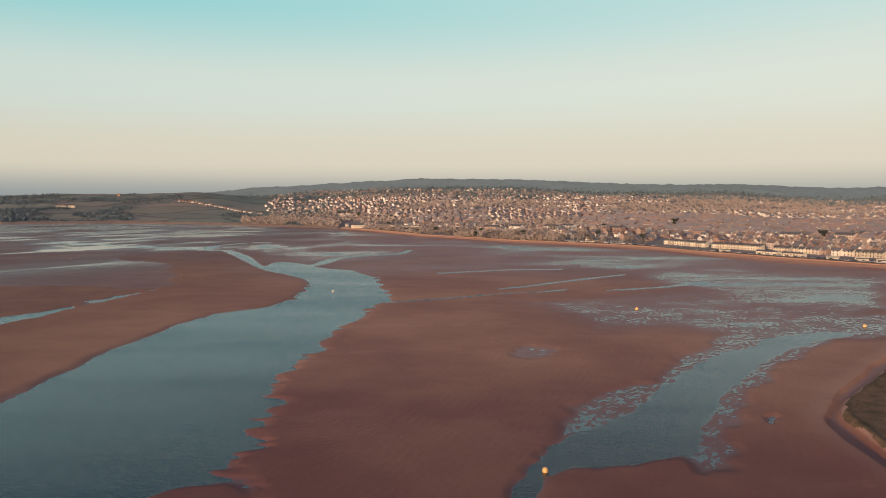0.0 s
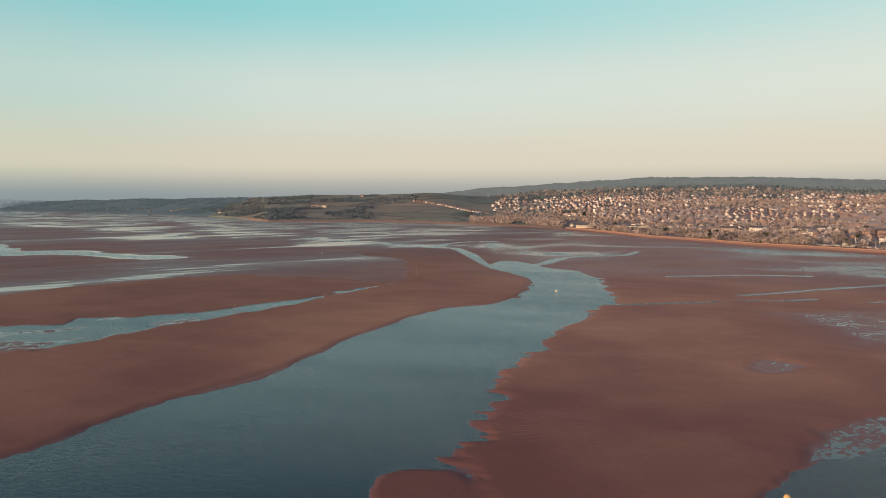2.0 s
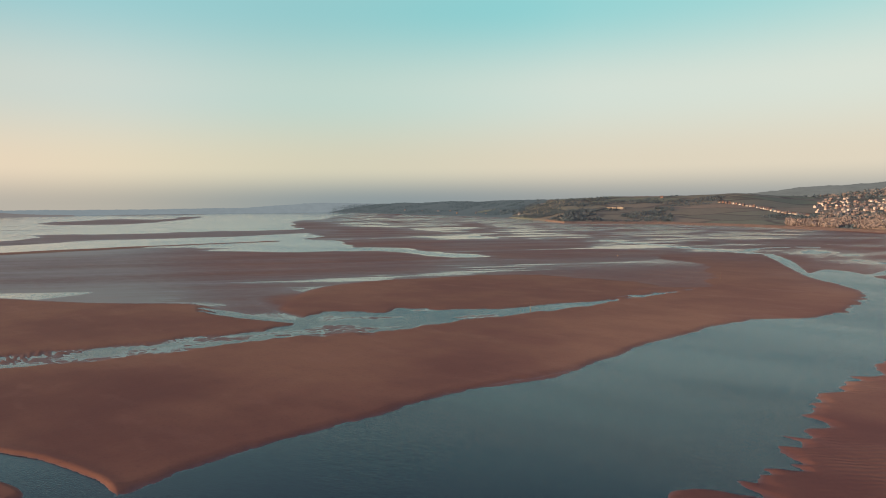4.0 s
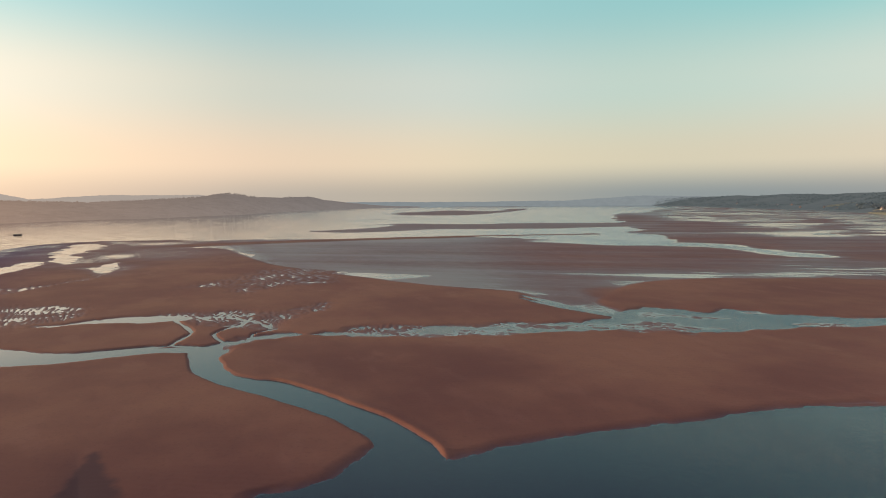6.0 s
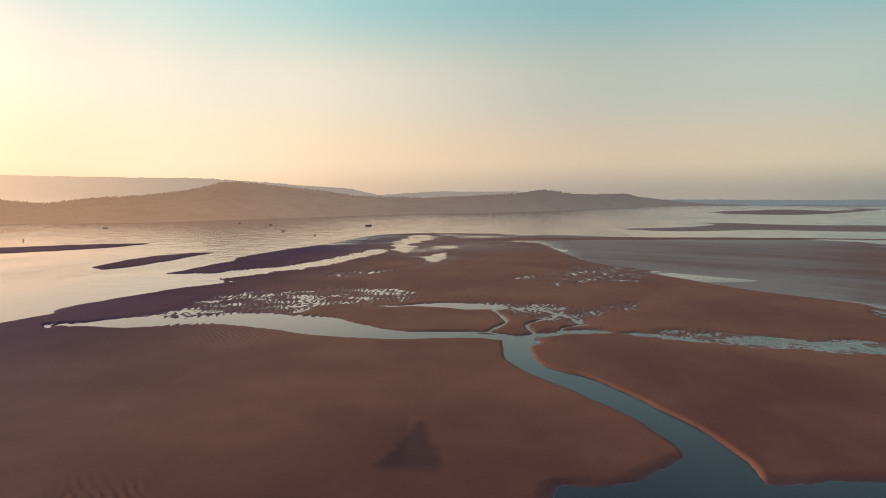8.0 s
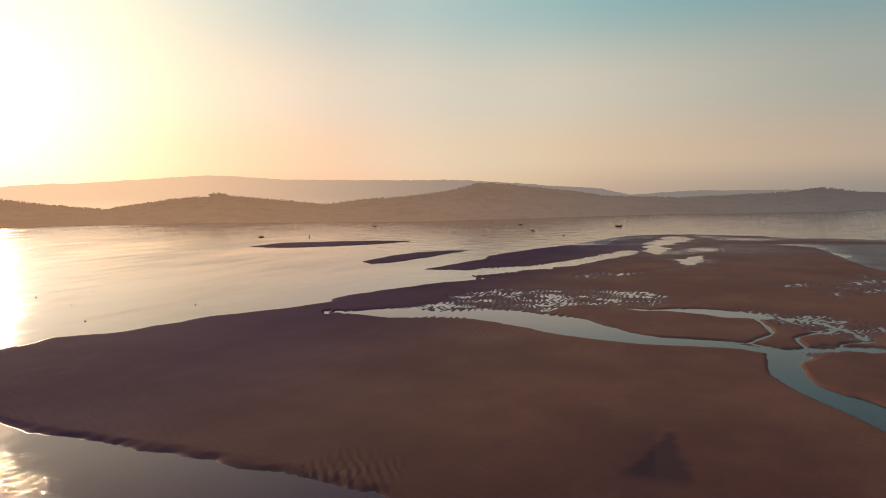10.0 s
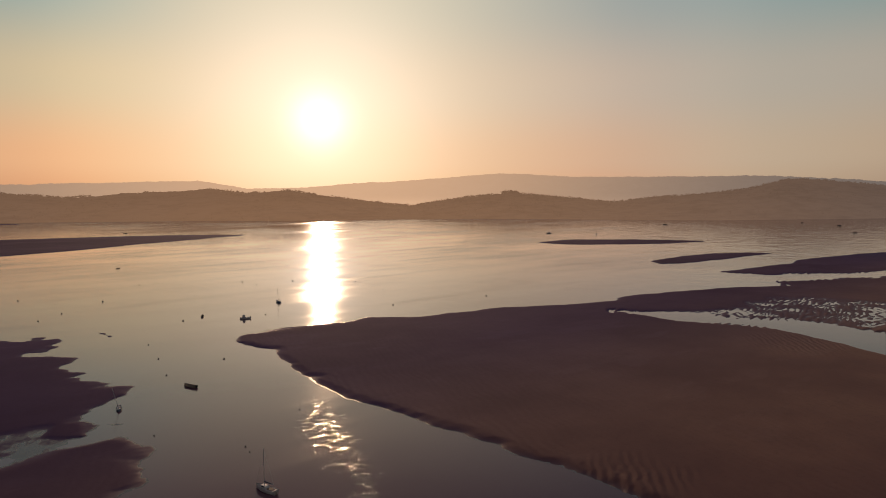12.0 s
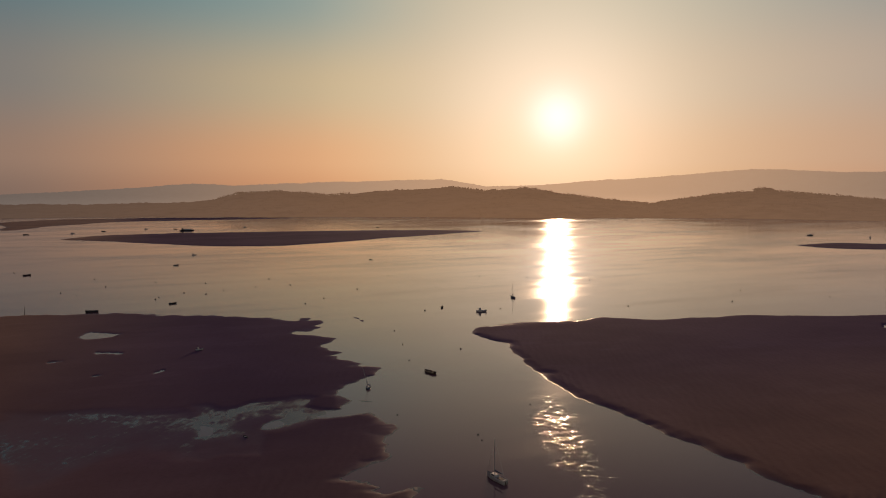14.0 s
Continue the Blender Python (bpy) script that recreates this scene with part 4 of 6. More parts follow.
    z[k] -= 0.34 * smooth(-4, 9, depth_inside(HOLLOW, x[k], y[k]))
    k = np.flatnonzero((x > 60) & (x < 420) & (y > 60) & (y < 420))
    d, g = depth_inside(DUNE, x[k], y[k]) + grain2(x[k], y[k], 14, 33), depth_inside(DUNE_GRASS, x[k], y[k]) + grain2(x[k], y[k], 8, 34)
    z[k] += 0.62 * smooth(-14, 0.0, d) - 1.0 * smooth(0.2, 1.8, d) + 1.5 * smooth(-2.2, 0.8, g) + 0.5 * np.exp(-((g - 0.8) / 1.2)**2)
    s = shore_distance(b)
    inland = r - s
    soft = 9 + r * r / 52000
    land = np.where(b < 57, smooth(-soft, soft * 1.3, inland), 0) * (1 - smooth(11, 14, b))
    hill = land_height(x, y)
    far_east = np.where(b < 57, hill, z)
    return z * (1 - land) + far_east * land, land


def mesh_object(name, verts, faces, mats, index=None, smooth_faces=True):
    me = bpy.data.meshes.new(name)
    verts, faces = np.asarray(verts, np.float32), np.asarray(faces, np.int32)
    k = faces.shape[1]
    me.vertices.add(len(verts)), me.loops.add(faces.size), me.polygons.add(len(faces))
    me.vertices.foreach_set("co", verts.ravel())
    me.loops.foreach_set("vertex_index", faces.ravel())
    me.polygons.foreach_set("loop_start", np.arange(0, faces.size, k, dtype=np.int32))
    for m in mats:
        me.materials.append(m)
    if index is not None:
        me.polygons.foreach_set("material_index", np.asarray(index, np.int32))
    me.polygons.foreach_set("use_smooth", np.full(len(faces), smooth_faces))
    me.update(calc_edges=True)
    me.validate()
    return new(name, me)


def sheet_faces(rows, cols, wrap):
    i, j = np.meshgrid(np.arange(rows - 1), np.arange(cols if wrap else cols - 1), indexing="ij")
    a, b = i * cols + j, i * cols + (j + 1) % cols
    return np.stack([a, b, b + cols, a + cols], -1).reshape(-1, 4)


# ---------------------------------------------------------------- ground and water
bearings = np.concatenate([np.arange(-36, 192, 0.105), np.arange(192, 324, 1.5)])
sines = np.concatenate([np.linspace(1.35, 0.43, 14)[:-1], np.linspace(0.43, 0.11, 255)[:-1], np.linspace(0.11, 0.0113, 150)])
radii = np.concatenate([[0.0], EYE_HEIGHT / np.tan(sines)])
rr, bb = np.meshgrid(radii, np.radians(bearings), indexing="ij")
gx, gy = (-rr * np.sin(bb)).ravel(), (rr * np.cos(bb)).ravel()
gz, gland = ground_height(gx, gy)
gf = sheet_faces(len(radii), len(bearings), True)
cx, cy = gx[gf].mean(1), gy[gf].mean(1)
cb, cr = bearing_of(cx, cy), np.hypot(cx, cy)
cover = np.zeros(len(gf), int)
on_land = (gland[gf].mean(1) > 0.6)
fields = on_land & ((cb > 11) | (cr > 2450))
cover[on_land] = 1
cover[fields] = 2
close = np.flatnonzero((cx > 80) & (cx < 260) & (cy > 100) & (cy < 300))
cover[close[depth_inside(DUNE_GRASS, cx[close], cy[close]) + 2 * grain2(cx[close], cy[close], 8, 3) > 0]] = 3
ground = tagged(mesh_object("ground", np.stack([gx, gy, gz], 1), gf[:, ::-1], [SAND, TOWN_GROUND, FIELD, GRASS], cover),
                "red-brown tidal sand and mud flats rising to a low hilly shore", "ground", kind="structure")

ring = np.radians(np.arange(0, 360, 3))
wr = np.array([0.0, 60, 150, 400, 1000, 2200, 4950])
wx, wy = np.meshgrid(wr, ring, indexing="ij")
water = tagged(mesh_object("water", np.stack([-(wx * np.sin(wy)).ravel(), (wx * np.cos(wy)).ravel(), np.zeros(wx.size)], 1),
                           sheet_faces(len(wr), len(ring), True)[:, ::-1], [WATER]),
               "calm estuary water mirroring the evening sky", "water", kind="structure")


def ridge(name, profile, near, far, mat, label, bumps, foot=0.0, seed=1, taper=True):
    """Far hills: a slope from the shore line at distance near(b) up to a crest at far(b), and down behind."""
    p = np.array(profile)
    b = np.linspace(p[0, 0], p[-1, 0], int((p[-1, 0] - p[0, 0]) / 0.09))
    rn, rf = near(b), far(b)
    top = EYE_HEIGHT + rf * np.tan(np.radians(np.interp(b, p[:, 0], p[:, 1])))
    if taper:
        top = top * (0.1 + 0.9 * smooth(b[0], b[0] + 9, b))
    steps = np.array([0, 0.03, 0.10, 0.2, 0.32, 0.45, 0.6, 0.75, 0.88, 1.0, 1.1])
    height = np.array([0, 0.05, 0.16, 0.30, 0.45, 0.60, 0.76, 0.89, 0.97, 1.0, 0.9])
    s, bb2 = np.meshgrid(steps, b, indexing="ij")
    r = rn + (rf - rn) * s
    x, y = -r * np.sin(np.radians(bb2)), r * np.cos(np.radians(bb2))
    z = foot + (np.maximum(top, 2) - foot) * height[:, None] + bumps * grain2(x, y, 26, seed, 3) * np.clip(s * 8, 0, 1) + bumps * grain2(x, y, 120, seed + 3, 2) * np.clip(s * 4, 0, 1)
    z = z + 2.6 * grain2(x, y, 9, seed + 5, 3) * np.clip((s - 0.8) * 6, 0, 1) * (bumps > 0)
    return tagged(mesh_object(name, np.stack([x.ravel(), y.ravel(), z.ravel()], 1), sheet_faces(len(steps), len(b), False)[:, ::-1], [mat]),
                  label, "hills", kind="structure")


west_line = np.array(WEST_SHORE)
def west_foot(b):
    return np.minimum(np.interp(b, west_line[:, 0], west_line[:, 1]), 4300)


def west_crest(b):
    return np.minimum(np.interp(b, west_line[:, 0], west_line[:, 1]) + 650, 4700)


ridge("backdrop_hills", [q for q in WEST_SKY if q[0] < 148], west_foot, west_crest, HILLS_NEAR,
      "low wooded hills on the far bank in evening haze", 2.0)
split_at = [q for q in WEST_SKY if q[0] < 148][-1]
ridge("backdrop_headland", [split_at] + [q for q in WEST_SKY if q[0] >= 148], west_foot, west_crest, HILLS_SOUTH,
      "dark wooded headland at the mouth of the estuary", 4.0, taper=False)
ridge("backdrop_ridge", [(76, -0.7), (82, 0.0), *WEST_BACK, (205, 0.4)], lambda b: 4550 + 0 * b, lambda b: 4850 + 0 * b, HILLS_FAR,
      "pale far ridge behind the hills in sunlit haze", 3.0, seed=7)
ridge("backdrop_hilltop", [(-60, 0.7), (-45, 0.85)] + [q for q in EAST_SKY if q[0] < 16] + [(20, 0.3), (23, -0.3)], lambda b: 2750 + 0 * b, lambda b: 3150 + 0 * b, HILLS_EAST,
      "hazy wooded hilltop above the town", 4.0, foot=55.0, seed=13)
hb, ht = np.meshgrid(np.arange(9.0, 53.5, 0.12), np.array([-0.03, 0.0, 0.01, 0.03, *np.linspace(0.06, 1.1, 26)]), indexing="xy")
hs = shore_distance(hb)
hr = np.minimum(hs + ht * np.where(hb < 22, 2900 * smooth(22, 10, hb) + (hs + 850) * smooth(10, 22, hb) - hs, 850), 4920)
hx, hy = (-hr * np.sin(np.radians(hb))).ravel(), (hr * np.cos(np.radians(hb))).ravel()
hz = np.where(ht.ravel() < 0.005, -0.5, (land_height(hx, hy) + 0.6) * (0.05 + 0.95 * smooth(53.4, 47, hb.ravel())))
hf = sheet_faces(ht.shape[0], ht.shape[1], False)[:, ::-1]
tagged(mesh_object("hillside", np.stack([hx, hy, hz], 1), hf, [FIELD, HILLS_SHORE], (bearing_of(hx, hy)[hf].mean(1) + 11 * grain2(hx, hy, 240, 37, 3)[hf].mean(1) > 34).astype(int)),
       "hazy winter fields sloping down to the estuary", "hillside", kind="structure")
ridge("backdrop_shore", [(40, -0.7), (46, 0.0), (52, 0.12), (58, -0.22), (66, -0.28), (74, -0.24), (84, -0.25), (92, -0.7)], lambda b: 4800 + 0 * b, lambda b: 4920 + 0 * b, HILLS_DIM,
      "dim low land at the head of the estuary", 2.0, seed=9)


# ---------------------------------------------------------------- helpers for things
def part(name, bm, mat, parent, label=""):
    """Links a bmesh as one mesh object under a thing or a part."""
    me = bpy.data.meshes.new(name)
    bm.to_mesh(me)
    bm.free()
    me.materials.append(mat)
    ob = new(name, me)
    ob.parent = parent
    if label:
        tagged(ob, label)
    return ob


def thing(name, label, category, group=""):
    ob = new(name)
    ob.empty_display_size = 0.2
    return tagged(ob, label, category, group)


def block(x0, x1, y0, y1, z0, z1, bevel=0.0, top=1.0):
    """A block; top < 1 narrows its upper face."""
    bm = bmesh.new()
    mx, my = (x0 + x1) / 2, (y0 + y1) / 2
    lower = [bm.verts.new((x, y, z0)) for x, y in ((x0, y0), (x1, y0), (x1, y1), (x0, y1))]
    upper = [bm.verts.new((mx + (x - mx) * top, my + (y - my) * top, z1)) for x, y in ((x0, y0), (x1, y0), (x1, y1), (x0, y1))]
    bm.faces.new(lower[::-1]), bm.faces.new(upper)
    for i in range(4):
        bm.faces.new((lower[i], lower[(i + 1) % 4], upper[(i + 1) % 4], upper[i]))
    if bevel:
        bmesh.ops.bevel(bm, geom=bm.edges[:], offset=bevel, segments=1, affect="EDGES")
    return bm


def lathe(profile, sides=10):
    """A turned body from (radius, height) pairs."""
    bm = bmesh.new()
    rings = [[bm.verts.new((r * math.cos(2 * math.pi * k / sides), r * math.sin(2 * math.pi * k / sides), z)) for k in range(sides)] for r, z in profile]
    for a, b in zip(rings, rings[1:]):
        for k in range(sides):
            bm.faces.new((a[k], a[(k + 1) % sides], b[(k + 1) % sides], b[k]))
    bm.faces.new(rings[0][::-1]), bm.faces.new(rings[-1])
    for f in bm.faces:
        f.smooth = len(f.verts) == 4
    return bm


def rod(a, b, r0, r1=None, sides=6, bm=None):
    bm = bm or bmesh.new()
    a, b = Vector(a), Vector(b)
    q = (b - a).to_track_quat("Z", "Y")
    rings = [[bm.verts.new(p + q @ Vector((r * math.cos(2 * math.pi * k / sides), r * math.sin(2 * math.pi * k / sides), 0))) for k in range(sides)]
             for p, r in ((a, r0), (b, r1 or r0))]
    for k in range(sides):
        bm.faces.new((rings[0][k], rings[0][(k + 1) % sides], rings[1][(k + 1) % sides], rings[1][k]))
    bm.faces.new(rings[0][::-1]), bm.faces.new(rings[1])
    return bm


def polar(b, r):
    return -r * math.sin(radians(b)), r * math.cos(radians(b))


def land_at(x, y):
    return float(land_height(np.array([x]), np.array([y]))[0])


# ---------------------------------------------------------------- more materials
def render_wall(name, tones, island):
    """House walls, each in one of several tones of render or brick."""
    m, n, s = material(name)
    pick = n.add("ShaderNodeNewGeometry").outputs["Random Per Island"] if island else n.add("ShaderNodeObjectInfo").outputs["Random"]
    ramp = n.add("ShaderNodeValToRGB")
    ramp.color_ramp.interpolation = "CONSTANT"
    for i, c in enumerate(tones):
        e = ramp.color_ramp.elements[i] if i < 2 else ramp.color_ramp.elements.new(0.5)
        e.position, e.color = i / len(tones), (*c, 1)
    n.put(ramp.inputs[0], pick)
    stain = n.noise(n.add("ShaderNodeNewGeometry").outputs["Position"], 0.8, 4)
    n.put(s.inputs["Base Color"], n.mix(n.math("MULTIPLY", n.step(stain, 0.45, 0.75), 0.35), ramp.outputs[0], (0.25, 0.2, 0.16)))
    s.inputs["Roughness"].default_value = 0.85
    return m


WALL_TONES = [(0.80, 0.72, 0.64), (0.38, 0.22, 0.17), (0.58, 0.47, 0.39), (0.36, 0.25, 0.21), (0.78, 0.70, 0.62), (0.55, 0.44, 0.37), (0.34, 0.22, 0.18), (0.66, 0.55, 0.46)]
ROOF_TONES = [(0.17, 0.15, 0.155), (0.22, 0.14, 0.115), (0.14, 0.135, 0.15), (0.20, 0.145, 0.13), (0.17, 0.16, 0.165)]
WALLS = render_wall("house_walls", WALL_TONES, False)
# far town: haze put into the wall tones as lower contrast
HAZED_TONES = [(0.82, 0.74, 0.66), (0.40, 0.27, 0.22), (0.56, 0.46, 0.39), (0.38, 0.29, 0.25), (0.66, 0.57, 0.50), (0.50, 0.41, 0.35), (0.36, 0.26, 0.22), (0.58, 0.48, 0.41)]
WALLS_FAR = render_wall("hazed_walls", HAZED_TONES, True)
BRICK_FAR = render_wall("far_brick", [(0.30, 0.19, 0.15), (0.24, 0.15, 0.12), (0.36, 0.25, 0.20)], True)
ROOFS = render_wall("roof_tiles", ROOF_TONES, False)
# roof tones lifted to stand for the haze over the far streets
ROOFS_FAR = render_wall("hazed_roofs", [(0.23, 0.20, 0.20), (0.29, 0.19, 0.16), (0.20, 0.185, 0.195), (0.27, 0.20, 0.18), (0.23, 0.21, 0.21)], True)
CREAM = paint("cream_render", (0.62, 0.53, 0.42), 0.8, 0.10, 0.6, spread=0.22)
BRICK = paint("red_brick", (0.34, 0.15, 0.10), 0.85, 0.2, 3)
SLATE = paint("slate", (0.10, 0.095, 0.10), 0.7, 0.2, 2)
GLASS = paint("window_glass", (0.03, 0.035, 0.04), 0.08, 0.1, 1)
DOOR = paint("painted_door", (0.12, 0.08, 0.07), 0.5, 0.2, 2, spread=0.5)
BARK = paint("bark", (0.11, 0.075, 0.055), 0.95, 0.3, 4)
TWIGS = paint("bare_twigs", (0.285, 0.23, 0.205), 1.0, 0.35, 1.2, spread=0.35)
EVERGREEN = paint("evergreen", (0.030, 0.042, 0.024), 1.0, 0.35, 1.2, spread=0.3)
CONIFER = paint("conifer_green", (0.075, 0.095, 0.095), 1.0, 0.3, 0.3)
# haze over the far trees mixed into their base colour: paler, bluer
HAZED_WOOD = paint("hazed_mixed_wood", (0.125, 0.165, 0.19), 1.0, 0.35, 0.05)
EARTH_BANK = paint("earth_bank", (0.25, 0.165, 0.12), 0.95, 0.3, 0.1)
STONE = paint("red_sandstone_wall", (0.34, 0.19, 0.13), 0.9, 0.2, 0.5)
ASPHALT = paint("asphalt", (0.15, 0.125, 0.115), 0.9, 0.2, 0.5)
WHITE = paint("white_gelcoat", (0.58, 0.52, 0.46), 0.35, 0.08, 1.5)
HULL_BLUE = paint("blue_hull_paint", (0.05, 0.09, 0.15), 0.4, 0.2, 1.5)
HULL_DARK = paint("dark_hull_paint", (0.035, 0.032, 0.03), 0.5, 0.3, 1.5)
TIMBER = paint("weathered_timber", (0.20, 0.14, 0.09), 0.75, 0.3, 3)
ALLOY = paint("alloy_spar", (0.55, 0.55, 0.55), 0.4, 0.1, 3, metal=0.8)
ORANGE = paint("orange_buoy", (0.80, 0.46, 0.17), 0.45, 0.12, 2)
PALE_BUOY = paint("pale_buoy", (0.75, 0.62, 0.42), 0.5, 0.12, 2)
RUBBER = paint("rubber", (0.02, 0.02, 0.02), 0.8, 0.2, 3)
CAR_PAINT = paint("car_paint", (0.30, 0.28, 0.27), 0.3, 0.05, 1, spread=0.9)
CANVAS = paint("sail_cover", (0.07, 0.09, 0.14), 0.9, 0.2, 3)

# ---------------------------------------------------------------- sea wall and road
def sweep(name, section, b0, b1, mat, label, category, step=0.35):
    """A strip along the shore: section gives (metres inland, height)."""
    b = np.arange(b0, b1, step)
    s = shore_distance(b)
    verts = []
    for d, z in section:
        r = s + d
        verts.append(np.stack([-r * np.sin(np.radians(b)), r * np.cos(np.radians(b)), z + 0.12 * grain2(b * 40, b * 0, 30, 31)], 1))
    return tagged(mesh_object(name, np.concatenate(verts), sheet_faces(len(section), len(b), False)[:, ::-1], [mat], None, False),
                  label, category, kind="structure")


sweep("sea_wall", [(-5, -0.2), (-4.5, 0.3), (4, 3.0), (4.2, 3.9), (4.7, 3.9), (4.8, 3.5), (11, 3.5), (11.5, 2.6)], -60, 8.6, STONE,
      "sloping red sandstone sea wall glowing in low sun", "sea wall")
sweep("railway_bank", [(-16, -0.2), (-14, 0.6), (6, 4.2), (14, 4.4), (22, 3.0)], 8.6, 34, EARTH_BANK, "low brown earth railway embankment along the mud", "embankment", 0.3)
sweep("road", [(11.4, 3.66), (11.5, 3.74), (19, 3.74), (19.1, 2.8)], -60, -8, ASPHALT, "grey asphalt road behind the sea wall", "road")

# ---------------------------------------------------------------- houses
def house_mesh(width, depth, eaves, pitch, bm=None, at=None):
    """Walls with gable ends along x."""
    bm = bm or bmesh.new()
    h = depth / 2 * pitch
    pts = [(-width / 2, -depth / 2), (width / 2, -depth / 2), (width / 2, depth / 2), (-width / 2, depth / 2)]
    lo, hi = [bm.verts.new((x, y, -1.2)) for x, y in pts], [bm.verts.new((x, y, eaves)) for x, y in pts]
    r0, r1 = bm.verts.new((-width / 2, 0, eaves + h)), bm.verts.new((width / 2, 0, eaves + h))
    for i in range(4):
        ring = [lo[i], lo[(i + 1) % 4], hi[(i + 1) % 4], hi[i]]
        if i == 1:
            ring.insert(3, r1)
        if i == 3:
            ring.insert(3, r0)
        bm.faces.new(ring)
    return bm


def roof_mesh(width, depth, eaves, pitch, over=0.35, thick=0.18):
    bm = bmesh.new()
    h = depth / 2 * pitch
    x = width / 2 + over
    for sgn in (-1, 1):
        a = [(-x, sgn * (depth / 2 + over), eaves - over * pitch), (x, sgn * (depth / 2 + over), eaves - over * pitch), (x, 0, eaves + h), (-x, 0, eaves + h)]
        low = [bm.verts.new(p) for p in a]
        up2 = [bm.verts.new((p[0], p[1], p[2] + thick)) for p in a]
        bm.faces.new(low), bm.faces.new(up2[::-1])
        for i in range(4):
            bm.faces.new((low[i], low[(i + 1) % 4], up2[(i + 1) % 4], up2[i]))
    bmesh.ops.recalc_face_normals(bm, faces=bm.faces[:])
    return bm


def house(kind, width, depth, eaves, pitch, label, floors=2, wall=None, roof=None):
    """A house that faces -y: walls, roof, chimneys, windows and a door."""
    t = thing(kind, label, "house", "houses of the town")
    part("wall", house_mesh(width, depth, eaves, pitch), wall or WALLS, t)
    part("roof", roof_mesh(width, depth, eaves, pitch), roof or ROOFS, t)
    part("chimney", block(-width / 2 + 0.3, -width / 2 + 1.1, -0.5, 0.5, eaves, eaves + depth / 2 * pitch + 1.1, top=0.9), BRICK, t)
    count = max(2, int(width // 3))
    for f in range(floors):
        for k in range(count):
            cx2 = (k + 0.5) / count * width - width / 2
            if f == 0 and k == count - 1:
                part("door", block(cx2 - 0.5, cx2 + 0.5, -depth / 2 - 0.05, -depth / 2 + 0.02, 0, 2.1), DOOR, t)
            else:
                part("window", block(cx2 - 0.6, cx2 + 0.6, -depth / 2 - 0.04, -depth / 2 + 0.02, 0.9 + 2.7 * f, 2.2 + 2.7 * f), GLASS, t)
    return t


def place(ob, b, r, turn=0.0, z=None, copy=True, size=1.0):
    """Stands a thing at a bearing and distance, its front towards the water plus a turn in degrees."""
    x, y = polar(b, r)
    m = pose(x, y, land_at(x, y) if z is None else z, 0, 0, b + turn)
    own = ob.scale.copy()
    ob.scale = (size, size, size)
    if copy:
        made = copy_thing(ob, m)
        ob.scale = own
        return made
    ob.matrix_basis = m @ Matrix.Diagonal((size, size, size, 1))
    return ob


rng = random.Random(11)
TERRACE = house("terraced_house", 6.0, 7.0, 4.9, 0.55, "cream rendered two-storey terraced house facing the shore", 2, CREAM, SLATE)
SEMI = house("semi_detached_house", 8.5, 7.0, 4.8, 0.75, "rendered two-storey house with a tiled gable roof")
COTTAGE = house("detached_house", 6.5, 7.0, 4.2, 0.85, "small gabled house among gardens")
VILLA = house("villa", 10.0, 8.5, 6.8, 0.6, "tall pale villa with a slate roof", 3)
FLATS = house("apartment_block", 24.0, 10.0, 7.6, 0.5, "long three-storey brick apartment block", 3, None, SLATE)
LONG = house("school_building", 60.0, 12.0, 4.0, 0.18, "long low pale building with a shallow roof", 1, CREAM, SLATE)
SHOP = house("seafront_building", 22.0, 8.0, 3.0, 0.25, "low pale building on the seafront", 1, CREAM, SLATE)
MANSION = house("mansion", 30.0, 12.0, 8.5, 0.35, "large white country house among trees", 3, CREAM, SLATE)
TEMPLATES = [TERRACE, SEMI, COTTAGE, VILLA, FLATS, LONG, SHOP]
taken = []
TOWN_SIZE = 0.95


def shore_r(b, d):
    return float(shore_distance(np.array([b]))[0]) + d


def settle(ob, b, d, turn=0.0):
    taken.append((b, shore_r(b, d)))
    return place(ob, b, shore_r(b, d), turn, size=TOWN_SIZE)


b = -44.0
while b < -17.3:                       # the pale terrace along the front, with gaps
    gap = int(b * 1.7) % 7 == 0 or rng.random() < 0.05
    if not gap and b > -26.5:
        settle(TERRACE, b, 66 + (2 if b < -22 else 0), -36)
    elif not gap:
        settle(TERRACE if rng.random() < 0.8 else SEMI, b, 70 + rng.uniform(-2, 2), -36)
        b += 0.06
    b += 0.39
for b, d, turn in ((-25.0, 32, -36), (-26.7, 32, -36), (-12.2, 40, -40)):
    settle(SHOP, b, d, turn)
for b, d in ((-4.0, 150), (-6.0, 175), (-8.9, 190), (-10.2, 215), (-26.5, 230), (-30.0, 260), (-14.0, 210)):
    settle(FLATS, b, d, rng.uniform(-50, -20))
settle(LONG, 6.2, 60, -20), settle(LONG, 3.0, 120, -25), settle(LONG, -20.0, 640, -20)
for row, d in enumerate((100, 130, 162, 195, 232)):
    b = -40 + 0.3 * row
    while b < 3.5 - row * 0.2:
        if d > 130 or b < -14 or rng.random() < 0.35:
            if rng.random() < 0.78 and all(abs(b - q[0]) > 0.55 or abs(shore_r(b, d) - q[1]) > 20 for q in taken):
                kind = rng.choices((SEMI, COTTAGE, VILLA), (5, 3, 1))[0]
                settle(kind, b, d + rng.uniform(-6, 6), -38 + (90 if rng.random() < 0.3 else 0) + rng.uniform(-8, 8))
        b += rng.uniform(0.70, 1.05)
for b, d, ob in ((28.6, 400, MANSION), (24.8, 760, VILLA), (4.4, 40, COTTAGE), (7.8, 55, COTTAGE)):
    settle(ob, b, d, -20)
